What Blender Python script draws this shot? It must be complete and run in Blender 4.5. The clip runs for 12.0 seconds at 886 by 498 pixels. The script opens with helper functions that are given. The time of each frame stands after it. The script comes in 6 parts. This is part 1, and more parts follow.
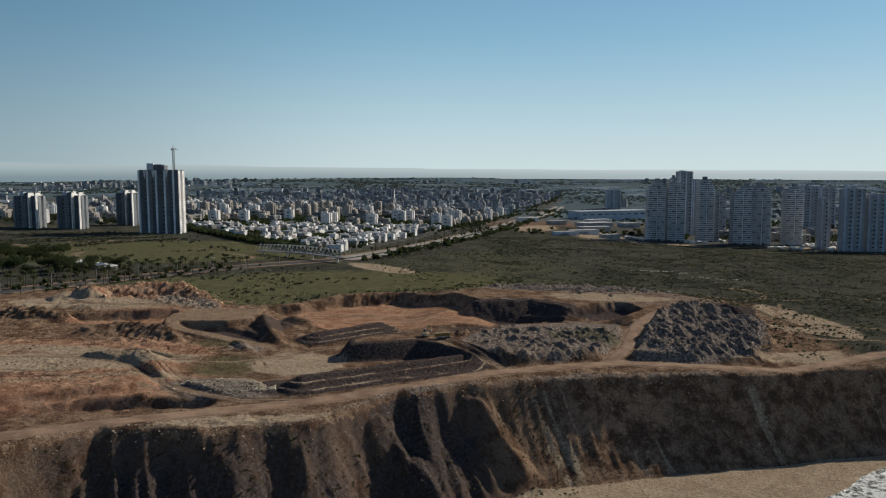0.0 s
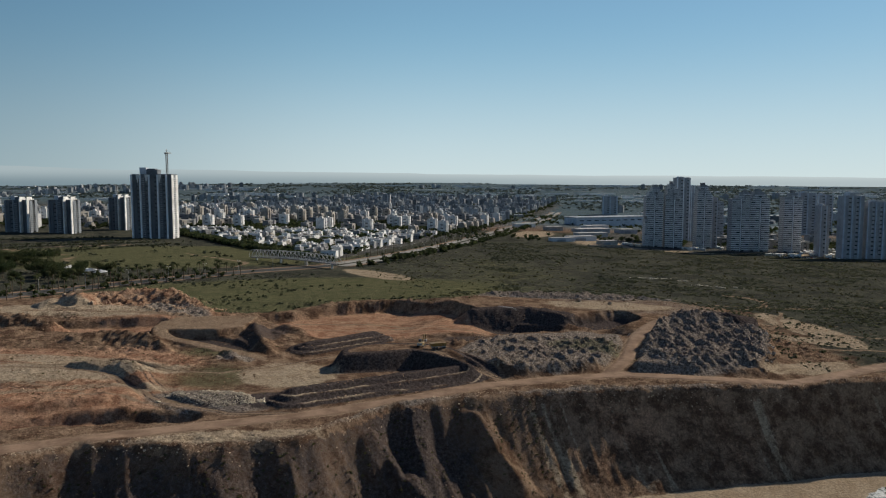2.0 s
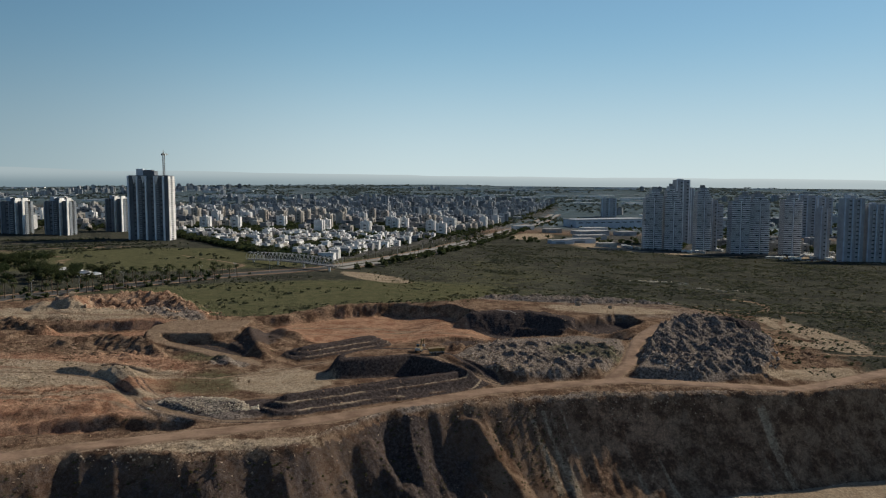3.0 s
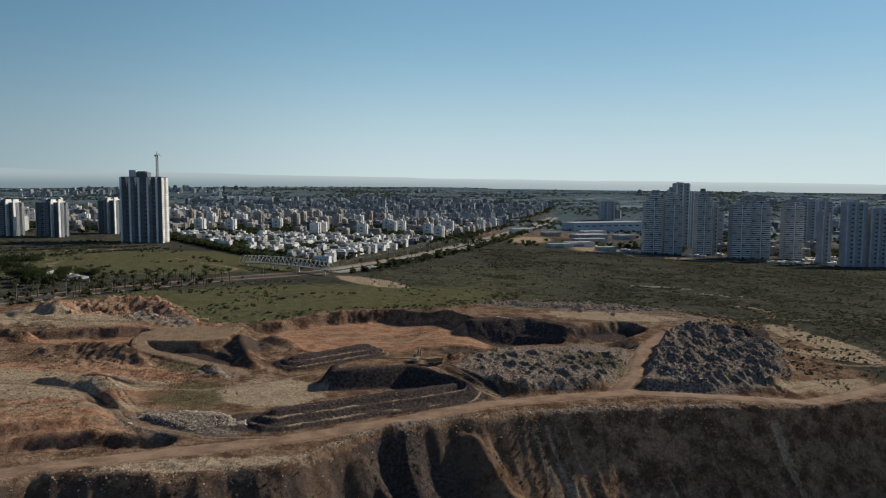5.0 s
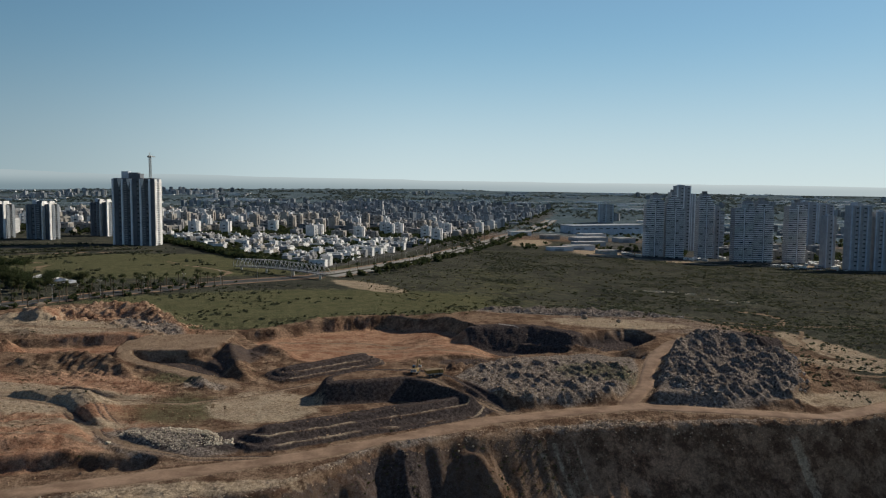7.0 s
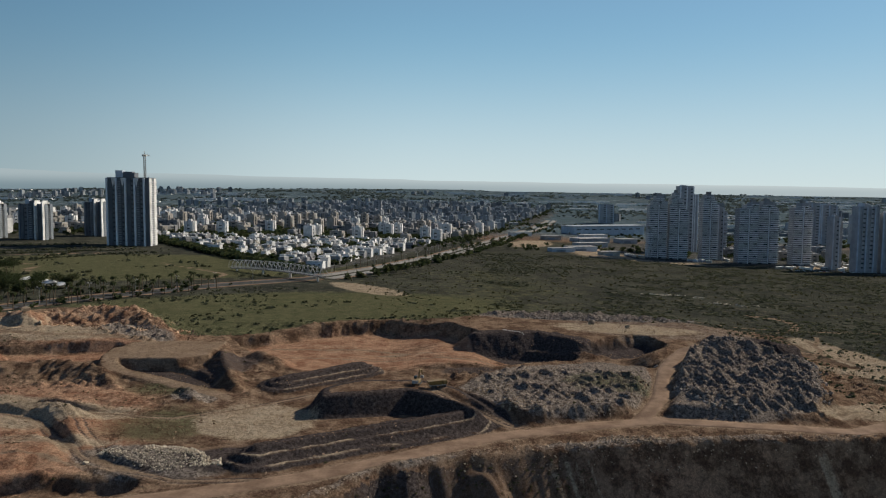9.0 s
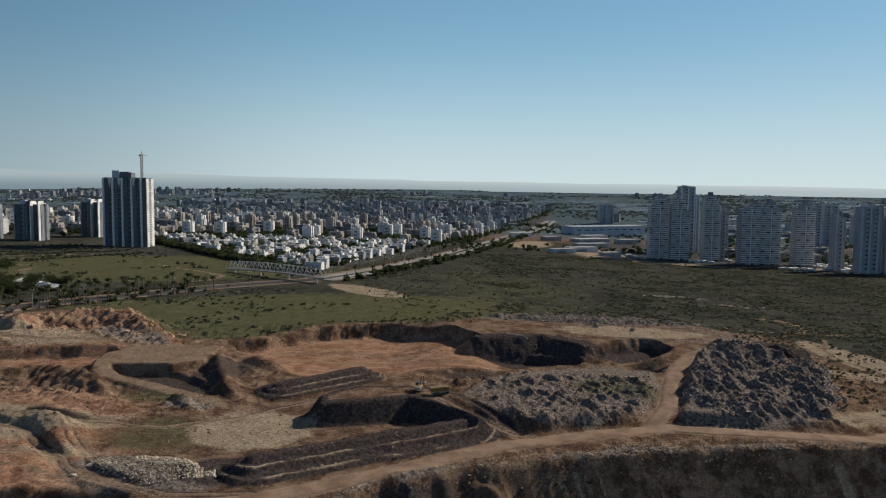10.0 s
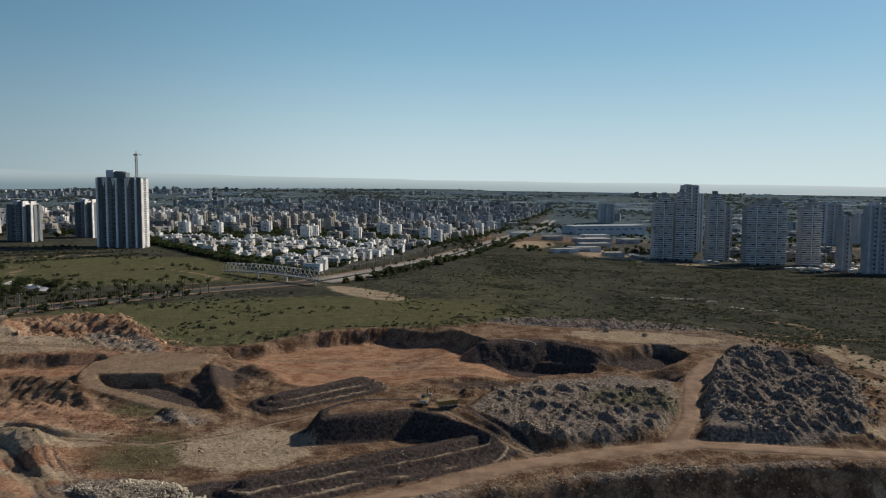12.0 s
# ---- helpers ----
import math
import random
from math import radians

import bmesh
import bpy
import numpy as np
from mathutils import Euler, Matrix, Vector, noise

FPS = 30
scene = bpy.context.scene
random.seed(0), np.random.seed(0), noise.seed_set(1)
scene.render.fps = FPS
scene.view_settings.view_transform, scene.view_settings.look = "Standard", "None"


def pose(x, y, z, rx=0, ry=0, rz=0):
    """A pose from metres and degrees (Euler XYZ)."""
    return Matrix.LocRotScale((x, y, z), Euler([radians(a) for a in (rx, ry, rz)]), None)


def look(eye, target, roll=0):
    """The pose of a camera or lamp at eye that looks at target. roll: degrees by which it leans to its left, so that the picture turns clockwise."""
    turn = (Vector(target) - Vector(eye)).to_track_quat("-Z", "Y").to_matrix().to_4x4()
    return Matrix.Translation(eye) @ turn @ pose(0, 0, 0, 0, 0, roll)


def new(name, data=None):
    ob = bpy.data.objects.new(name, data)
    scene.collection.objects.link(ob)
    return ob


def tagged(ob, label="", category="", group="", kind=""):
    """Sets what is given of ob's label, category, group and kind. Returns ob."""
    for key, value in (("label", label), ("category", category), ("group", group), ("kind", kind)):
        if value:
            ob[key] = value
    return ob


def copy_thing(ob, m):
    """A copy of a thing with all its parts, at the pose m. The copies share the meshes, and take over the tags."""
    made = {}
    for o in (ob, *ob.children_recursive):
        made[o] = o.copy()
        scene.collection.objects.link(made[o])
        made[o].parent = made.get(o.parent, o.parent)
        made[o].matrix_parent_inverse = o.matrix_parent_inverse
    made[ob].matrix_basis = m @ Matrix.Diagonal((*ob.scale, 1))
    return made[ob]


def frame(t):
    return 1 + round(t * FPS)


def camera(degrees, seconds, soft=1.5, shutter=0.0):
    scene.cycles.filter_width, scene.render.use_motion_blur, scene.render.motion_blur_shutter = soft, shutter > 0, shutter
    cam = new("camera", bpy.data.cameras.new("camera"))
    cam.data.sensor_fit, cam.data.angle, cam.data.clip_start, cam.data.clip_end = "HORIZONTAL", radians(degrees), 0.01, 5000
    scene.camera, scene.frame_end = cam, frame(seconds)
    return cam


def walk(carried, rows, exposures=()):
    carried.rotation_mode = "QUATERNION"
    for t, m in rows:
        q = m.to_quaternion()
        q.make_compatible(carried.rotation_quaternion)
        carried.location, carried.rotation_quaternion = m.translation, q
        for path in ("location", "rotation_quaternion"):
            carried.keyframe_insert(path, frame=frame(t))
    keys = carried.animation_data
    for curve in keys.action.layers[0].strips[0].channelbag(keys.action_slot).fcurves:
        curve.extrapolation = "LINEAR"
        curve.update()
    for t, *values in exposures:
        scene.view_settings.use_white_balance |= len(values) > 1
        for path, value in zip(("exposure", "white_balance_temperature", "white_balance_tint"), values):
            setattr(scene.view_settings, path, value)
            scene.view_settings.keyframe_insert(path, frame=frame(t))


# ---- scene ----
cam = camera(62.5, 12.0, soft=1.15)
PATH = [
    (0, (2.679, 5.963, 89.730), (2.686, 7.954, 89.541), -0.2),
    (0.5, (2.729, 8.168, 89.855), (2.739, 10.160, 89.670), -0.2),
    (1, (2.587, 10.565, 89.906), (2.600, 12.557, 89.725), -0.1),
    (1.5, (2.591, 13.462, 89.948), (2.607, 15.454, 89.770), 0.0),
    (2, (2.718, 16.427, 89.951), (2.736, 18.420, 89.776), 0.0),
    (2.5, (2.803, 19.647, 89.985), (2.823, 21.639, 89.813), 0.1),
    (3, (2.782, 23.115, 90.085), (2.804, 25.107, 89.915), 0.1),
    (5, (2.365, 38.783, 90.120), (2.395, 40.776, 89.957), 0.3),
    (5.5, (2.115, 43.128, 90.109), (2.147, 45.121, 89.948), 0.4),
    (6, (1.776, 47.578, 90.152), (1.809, 49.571, 89.992), 0.4),
    (6.5, (1.444, 52.173, 90.154), (1.480, 54.166, 89.995), 0.4),
    (7, (0.952, 56.932, 90.105), (0.990, 58.925, 89.948), 0.4),
    (9, (-0.898, 75.885, 90.130), (-0.856, 77.878, 89.973), 0.5),
    (9.5, (-1.508, 80.732, 90.075), (-1.465, 82.726, 89.919), 0.5),
    (10, (-2.168, 85.590, 90.079), (-2.123, 87.583, 89.923), 0.5),
    (10.5, (-3.017, 90.411, 90.157), (-2.971, 92.404, 90.000), 0.5),
    (11, (-3.741, 95.334, 90.209), (-3.694, 97.327, 90.052), 0.4),
    (11.5, (-4.492, 100.039, 90.263), (-4.443, 102.032, 90.106), 0.4),
    (12, (-5.360, 104.686, 90.244), (-5.310, 106.679, 90.086), 0.4),
]
EXPOSURES = [(0.0, 0.09, 6600, 7), (12.0, 0.09, 6600, 7)]
walk(cam, [(t, look(eye, target, roll)) for t, eye, target, roll in PATH], EXPOSURES)

# ---- world, sun ----
SUN_AZIMUTH, SUN_HEIGHT = 53.0, 30.0        # degrees from +y towards +x, above the horizon
world = bpy.data.worlds.new("sky")
scene.world = world
world.use_nodes = True
wn = world.node_tree.nodes
sky = wn.new("ShaderNodeTexSky")
sky.sky_type, sky.sun_disc = "NISHITA", False
sky.sun_elevation, sky.sun_rotation = radians(SUN_HEIGHT), radians(SUN_AZIMUTH)
sky.altitude, sky.air_density, sky.dust_density, sky.ozone_density = 100, 0.7, 0.1, 2.8
wn["Background"].inputs["Strength"].default_value = 0.084
def sky_range(value, *limits):
    n = wn.new("ShaderNodeMapRange")
    n.interpolation_type = "SMOOTHSTEP"
    for socket_name, number in zip(("From Min", "From Max", "To Min", "To Max"), limits):
        n.inputs[socket_name].default_value = number
    world.node_tree.links.new(value, n.inputs["Value"])
    return n.outputs["Result"]


def sky_mix(fac, a, b, kind="MIX"):
    n = wn.new("ShaderNodeMix")
    n.data_type, n.blend_type = "RGBA", kind
    for sock, v in ((n.inputs[0], fac), (n.inputs[6], a), (n.inputs[7], b)):
        if isinstance(v, (float, tuple)):
            sock.default_value = v
        else:
            world.node_tree.links.new(v, sock)
    return n.outputs[2]


# pale haze, thickest along the horizon and brighter towards the sun
sky_dir = wn.new("ShaderNodeTexCoord").outputs["Generated"]
sky_up = wn.new("ShaderNodeSeparateXYZ")
world.node_tree.links.new(sky_dir, sky_up.inputs["Vector"])
sunward = wn.new("ShaderNodeVectorMath")
sunward.operation = "DOT_PRODUCT"
sunward.inputs[1].default_value = (math.sin(radians(SUN_AZIMUTH)), math.cos(radians(SUN_AZIMUTH)), 0)
world.node_tree.links.new(sky_dir, sunward.inputs[0])
haze = sky_mix(sky_range(sky_up.outputs["Z"], -0.03, 0.24, 0.0, 1.0), (5.9, 6.9, 7.3, 1), (2.3, 4.7, 6.2, 1))
haze = sky_mix(1.0, haze, sky_mix(sky_range(sunward.outputs["Value"], 0.0, 0.62, 0.0, 1.0), (0.58, 0.64, 0.68, 1), (1.16, 1.16, 1.16, 1)), "MULTIPLY")
sky_colour = sky_mix(sky_range(sky_up.outputs["Z"], 0.0, 0.5, 0.92, 0.0), sky.outputs["Color"], haze)
world.node_tree.links.new(sky_colour, wn["Background"].inputs["Color"])
sun_data = bpy.data.lights.new("sun", "SUN")
sun_data.energy, sun_data.angle, sun_data.color = 4.4, radians(0.5), (1.0, 0.9, 0.77)
sun = new("sun", sun_data)
_a, _e = radians(SUN_AZIMUTH), radians(SUN_HEIGHT)
sun.matrix_world = look((3000 * math.sin(_a) * math.cos(_e), 3000 * math.cos(_a) * math.cos(_e), 3000 * math.sin(_e)), (0, 0, 0))

# ---- materials ----
def nodes_of(name):
    m = bpy.data.materials.new(name)
    m.use_nodes = True
    t = m.node_tree
    return m, t, t.nodes["Principled BSDF"]


def link(t, a, b):
    t.links.new(a, b)


def noise_node(t, scale, detail=4.0, rough=0.55, vec=None):
    n = t.nodes.new("ShaderNodeTexNoise")
    n.inputs["Scale"].default_value, n.inputs["Detail"].default_value, n.inputs["Roughness"].default_value = scale, detail, rough
    if vec is not None:
        link(t, vec, n.inputs["Vector"])
    return n.outputs["Fac"]


def ramp(t, fac, lo, hi, a=0.0, b=1.0):
    n = t.nodes.new("ShaderNodeMapRange")
    n.interpolation_type = "SMOOTHSTEP"
    for k, v in (("From Min", lo), ("From Max", hi), ("To Min", a), ("To Max", b)):
        n.inputs[k].default_value = v
    link(t, fac, n.inputs["Value"])
    return n.outputs["Result"]


def mixc(t, fac, a, b, kind="MIX"):
    n = t.nodes.new("ShaderNodeMix")
    n.data_type, n.blend_type = "RGBA", kind
    for sock, v in ((n.inputs[0], fac), (n.inputs[6], a), (n.inputs[7], b)):
        if isinstance(v, (int, float)):
            sock.default_value = v
        elif isinstance(v, tuple):
            sock.default_value = (*v, 1)
        else:
            link(t, v, sock)
    return n.outputs[2]


def calc(t, op, a, b):
    n = t.nodes.new("ShaderNodeMath")
    n.operation = op
    for sock, v in ((n.inputs[0], a), (n.inputs[1], b)):
        if isinstance(v, (int, float)):
            sock.default_value = v
        else:
            link(t, v, sock)
    return n.outputs[0]


def bump(t, p, height, strength=0.5, distance=0.2):
    n = t.nodes.new("ShaderNodeBump")
    n.inputs["Strength"].default_value, n.inputs["Distance"].default_value = strength, distance
    link(t, height, n.inputs["Height"])
    link(t, n.outputs["Normal"], p.inputs["Normal"])


def place(t):
    return t.nodes.new("ShaderNodeNewGeometry").outputs["Position"]


def surface(name, c1, c2, scale=0.3, fine=3.0, rough=0.85, metal=0.0, relief=0.0, random_tone=0.0, island=0.0):
    """Two tones at a large scale, grain at a small one, and a tone of its own for each object or island."""
    m, t, p = nodes_of(name)
    v = place(t)
    col = mixc(t, ramp(t, noise_node(t, scale, 5, 0.6, v), 0.35, 0.65), c1, c2)
    grain = noise_node(t, fine, 4, 0.6, v)
    col = mixc(t, 1.0, col, mixc(t, grain, (0.72, 0.72, 0.72), (1.25, 1.25, 1.25)), "MULTIPLY")
    if random_tone:
        r = t.nodes.new("ShaderNodeObjectInfo").outputs["Random"]
        col = mixc(t, 1.0, col, mixc(t, r, (1 - random_tone,) * 3, (1 + random_tone,) * 3), "MULTIPLY")
    if island:
        r = t.nodes.new("ShaderNodeNewGeometry").outputs["Random Per Island"]
        col = mixc(t, 1.0, col, mixc(t, r, (1 - island,) * 3, (1 + island,) * 3), "MULTIPLY")
    link(t, col, p.inputs["Base Color"])
    p.inputs["Roughness"].default_value, p.inputs["Metallic"].default_value = rough, metal
    if rough >= 0.85:
        p.inputs["Specular IOR Level"].default_value = 0.05
    if relief:
        bump(t, p, grain, 0.6, relief)
    return m


def ground_material():
    """Earth, grass, gravel, sand and fields, laid out by the cover weights of the ground."""
    m, t, p = nodes_of("ground_cover")
    v = place(t)
    n_big, n_mid, n_fine = noise_node(t, 0.02, 6, 0.65, v), noise_node(t, 0.11, 9, 0.74, v), noise_node(t, 0.8, 6, 0.75, v)
    n_speck = noise_node(t, 2.6, 3, 0.7, v)
    wobble = calc(t, "MULTIPLY", calc(t, "SUBTRACT", n_mid, 0.5), 0.9)
    wob2 = calc(t, "MULTIPLY", calc(t, "SUBTRACT", n_fine, 0.5), 0.7)

    def weights(name):
        a = t.nodes.new("ShaderNodeAttribute")
        a.attribute_name = name
        s = t.nodes.new("ShaderNodeSeparateColor")
        link(t, a.outputs["Color"], s.inputs["Color"])
        return [s.outputs["Red"], s.outputs["Green"], s.outputs["Blue"]]

    def edge(w, soft=0.22):
        return ramp(t, calc(t, "ADD", w, calc(t, "ADD", wobble, wob2)), 0.5 - soft, 0.5 + soft)

    red, green, gravel = weights("cover_a")
    sand, dark, plain = weights("cover_b")
    town, lawn, track = weights("cover_c")
    col = mixc(t, ramp(t, n_mid, 0.40, 0.60), (0.15, 0.092, 0.062), (0.36, 0.245, 0.165))
    col = mixc(t, edge(red), col, mixc(t, ramp(t, n_mid, 0.38, 0.62), (0.34, 0.175, 0.11), (0.56, 0.345, 0.225)))
    col = mixc(t, edge(gravel), col, mixc(t, ramp(t, n_fine, 0.35, 0.62), (0.15, 0.122, 0.102), (0.38, 0.312, 0.26)))
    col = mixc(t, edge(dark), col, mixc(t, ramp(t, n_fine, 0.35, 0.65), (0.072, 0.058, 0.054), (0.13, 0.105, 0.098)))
    grass = mixc(t, ramp(t, n_big, 0.35, 0.65), (0.058, 0.061, 0.05), (0.105, 0.105, 0.08))
    grass = mixc(t, ramp(t, n_mid, 0.5, 0.66), grass, (0.165, 0.15, 0.112))
    col = mixc(t, edge(green), col, grass)
    lawn_c = mixc(t, ramp(t, n_mid, 0.3, 0.7), (0.11, 0.115, 0.06), (0.19, 0.18, 0.10))
    col = mixc(t, edge(lawn), col, lawn_c)
    col = mixc(t, edge(sand), col, mixc(t, ramp(t, n_mid, 0.3, 0.7), (0.42, 0.315, 0.215), (0.55, 0.44, 0.315)))
    col = mixc(t, edge(town), col, mixc(t, ramp(t, n_mid, 0.4, 0.6), (0.065, 0.07, 0.062), (0.19, 0.18, 0.165)))
    col = mixc(t, edge(track, 0.3), col, mixc(t, ramp(t, n_mid, 0.3, 0.7), (0.29, 0.2, 0.135), (0.42, 0.305, 0.215)))
    # far farmland: fields in long strips, distance haze put into their blue tones
    mp = t.nodes.new("ShaderNodeMapping")
    mp.inputs["Scale"].default_value = (0.0011, 0.0038, 1)
    mp.inputs["Rotation"].default_value = (0, 0, 0.25)
    link(t, v, mp.inputs["Vector"])
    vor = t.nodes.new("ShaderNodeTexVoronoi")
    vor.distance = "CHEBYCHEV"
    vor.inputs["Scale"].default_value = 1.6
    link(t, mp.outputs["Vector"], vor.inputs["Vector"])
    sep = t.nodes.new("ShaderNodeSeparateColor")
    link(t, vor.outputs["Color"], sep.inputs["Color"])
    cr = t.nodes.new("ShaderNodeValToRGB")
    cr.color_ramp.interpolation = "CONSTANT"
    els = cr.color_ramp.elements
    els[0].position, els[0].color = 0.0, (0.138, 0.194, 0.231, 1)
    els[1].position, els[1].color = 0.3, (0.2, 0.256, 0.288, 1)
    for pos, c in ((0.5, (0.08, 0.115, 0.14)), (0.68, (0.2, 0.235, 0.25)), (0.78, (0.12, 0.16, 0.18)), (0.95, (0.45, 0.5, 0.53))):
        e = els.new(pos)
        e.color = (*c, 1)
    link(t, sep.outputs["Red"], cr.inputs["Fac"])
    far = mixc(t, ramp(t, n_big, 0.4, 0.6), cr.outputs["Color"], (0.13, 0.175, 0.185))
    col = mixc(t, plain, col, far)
    col = mixc(t, 1.0, col, mixc(t, ramp(t, n_fine, 0.3, 0.7), (0.62, 0.62, 0.62), (1.3, 1.3, 1.3)), "MULTIPLY")
    col = mixc(t, 1.0, col, mixc(t, ramp(t, n_speck, 0.32, 0.68), (0.5, 0.5, 0.51), (0.8, 0.8, 0.79)), "MULTIPLY")
    link(t, col, p.inputs["Base Color"])
    p.inputs["Roughness"].default_value = 0.95
    p.inputs["Specular IOR Level"].default_value = 0.0
    bump(t, p, calc(t, "ADD", n_fine, calc(t, "MULTIPLY", n_speck, 0.5)), 0.8, 0.9)
    return m


def leaf_material(name, c1, c2):
    m, t, p = nodes_of(name)
    r = t.nodes.new("ShaderNodeNewGeometry").outputs["Random Per Island"]
    col = mixc(t, r, c1, c2)
    col = mixc(t, ramp(t, noise_node(t, 0.03, 3, 0.6, place(t)), 0.35, 0.65), col, mixc(t, 0.5, col, (0.085, 0.085, 0.04)))
    link(t, col, p.inputs["Base Color"])
    p.inputs["Roughness"].default_value, p.inputs["Specular IOR Level"].default_value = 0.9, 0.08
    tr = t.nodes.new("ShaderNodeBsdfTranslucent")
    link(t, col, tr.inputs["Color"])
    mx = t.nodes.new("ShaderNodeMixShader")
    mx.inputs[0].default_value = 0.45
    link(t, p.outputs["BSDF"], mx.inputs[1])
    link(t, tr.outputs["BSDF"], mx.inputs[2])
    link(t, mx.outputs["Shader"], t.nodes["Material Output"].inputs["Surface"])
    return m


def water_material():
    """Ruffled shallow sea with breaking surf; sun glitter painted in as white patches too."""
    m, t, p = nodes_of("sea_water")
    v = place(t)
    foam_glitter = ramp(t, noise_node(t, 0.35, 6, 0.75, v), 0.4, 0.56)
    link(t, mixc(t, foam_glitter, (0.06, 0.075, 0.07), (0.72, 0.74, 0.74)), p.inputs["Base Color"])
    p.inputs["Roughness"].default_value = 0.22
    bump(t, p, calc(t, "ADD", noise_node(t, 0.9, 5, 0.7, v), noise_node(t, 0.1, 3, 0.5, v)), 1.0, 1.0)
    return m


M_GROUND = ground_material()
M_ROCK = surface("grey_limestone", (0.2, 0.168, 0.142), (0.43, 0.36, 0.3), 0.5, 2.5, 0.9, 0, 0.15, 0.25, 0.3)
M_ROCK_TAN = surface("tan_sandstone", (0.247, 0.182, 0.127), (0.429, 0.332, 0.234), 0.5, 2.5, 0.9, 0, 0.15, 0.2, 0.3)
M_ROCK_ORANGE = surface("ochre_rock", (0.39, 0.24, 0.143), (0.598, 0.403, 0.26), 0.5, 2.5, 0.9, 0, 0.15, 0.2, 0.3)
# leaf colour paled and blued to stand for distance haze
M_TREE_HAZED = leaf_material("hazed_tree_leaves", (0.085, 0.115, 0.115), (0.135, 0.165, 0.16))
M_TRACK = surface("packed_earth", (0.176, 0.116, 0.08), (0.28, 0.19, 0.132), 0.12, 1.2, 0.95, 0, 0.15)
M_ASPHALT = surface("asphalt", (0.0585, 0.0585, 0.0585), (0.0975, 0.0949, 0.091), 0.05, 2.0, 0.9)
M_ASPHALT_PALE = surface("worn_asphalt", (0.218, 0.207, 0.184), (0.31, 0.293, 0.265), 0.05, 2.0, 0.9)
M_CONCRETE = surface("pale_concrete", (0.50, 0.48, 0.44), (0.62, 0.60, 0.56), 0.1, 1.0, 0.85, 0, 0, 0.1)
M_WHITE = surface("white_render", (0.56, 0.55, 0.53), (0.76, 0.74, 0.72), 0.1, 0.8, 0.8, 0, 0, 0.12)
M_CREAM = surface("cream_render", (0.27, 0.245, 0.215), (0.40, 0.37, 0.33), 0.1, 0.8, 0.85, 0, 0, 0.2)
M_GREY = surface("grey_render", (0.18, 0.18, 0.18), (0.288, 0.282, 0.282), 0.1, 0.8, 0.85, 0, 0, 0.2)
M_ROOF = surface("roof_felt", (0.26, 0.255, 0.25), (0.42, 0.41, 0.40), 0.2, 1.5, 0.9, 0, 0, 0.25)
M_DARKWALL = surface("dark_cladding", (0.169, 0.189, 0.215), (0.234, 0.254, 0.28), 0.1, 1.0, 0.6)
M_MIDWALL = surface("grey_cladding", (0.28, 0.29, 0.31), (0.37, 0.38, 0.40), 0.1, 1.0, 0.6)
M_SLATE = surface("blue_grey_cladding", (0.378, 0.42, 0.483), (0.49, 0.532, 0.595), 0.1, 1.0, 0.6)
M_GLASS = surface("tinted_glass", (0.03, 0.038, 0.045), (0.05, 0.06, 0.07), 0.1, 1.0, 0.12)
M_BAND = surface("pale_blue_concrete", (0.66, 0.68, 0.71), (0.76, 0.78, 0.80), 0.1, 1.0, 0.7)
M_TINT = surface("tinted_facade", (0.185, 0.195, 0.215), (0.265, 0.275, 0.3), 0.08, 0.6, 0.35)
M_NIGHT = surface("charcoal_cladding", (0.0862, 0.0978, 0.115), (0.127, 0.138, 0.155), 0.08, 0.8, 0.6)
M_STEEL = surface("painted_steel", (0.55, 0.55, 0.53), (0.68, 0.68, 0.66), 0.5, 3.0, 0.5)
M_CRANE = surface("crane_steel", (0.28, 0.27, 0.25), (0.38, 0.37, 0.34), 0.5, 3.0, 0.6)
M_YELLOW = surface("yellow_machine_paint", (0.16, 0.10, 0.03), (0.22, 0.14, 0.04), 0.8, 4.0, 0.5)
M_RUBBER = surface("black_rubber", (0.02, 0.02, 0.02), (0.035, 0.035, 0.035), 1.0, 6.0, 0.8)
M_TRUNK = surface("bark", (0.10, 0.075, 0.05), (0.16, 0.125, 0.09), 1.0, 6.0, 0.95)
M_LEAF = leaf_material("scrub_leaves", (0.045, 0.054, 0.038), (0.105, 0.11, 0.07))
M_LEAF_DRY = leaf_material("dry_scrub_leaves", (0.05, 0.048, 0.022), (0.095, 0.088, 0.044))
M_TREE = leaf_material("tree_leaves", (0.022, 0.035, 0.015), (0.055, 0.072, 0.03))
M_PALM = leaf_material("palm_fronds", (0.03, 0.042, 0.016), (0.07, 0.08, 0.035))
M_WATER = water_material()
M_CARS = [surface("car_paint_" + n, c, c, 1, 5, 0.3) for n, c in (("white", (0.75, 0.75, 0.75)), ("silver", (0.45, 0.46, 0.47)), ("dark", (0.05, 0.05, 0.06)), ("red", (0.35, 0.04, 0.03)))]

# ---- noise on plans ----
def _hash(i, j, seed):
    n = (i.astype(np.int64) * 374761393 + j.astype(np.int64) * 668265263 + seed * 974711) & 0x7FFFFFFF
    n = ((n ^ (n >> 13)) * 1274126177) & 0x7FFFFFFF
    n = (n ^ (n >> 16)) & 0xFFFF
    return n / 65535.0


def vnoise(x, y, seed=0):
    i, j = np.floor(x), np.floor(y)
    u, w = x - i, y - j
    u, w = u * u * (3 - 2 * u), w * w * (3 - 2 * w)
    a, b = _hash(i, j, seed), _hash(i + 1, j, seed)
    c, d = _hash(i, j + 1, seed), _hash(i + 1, j + 1, seed)
    return (a + (b - a) * u) * (1 - w) + (c + (d - c) * u) * w


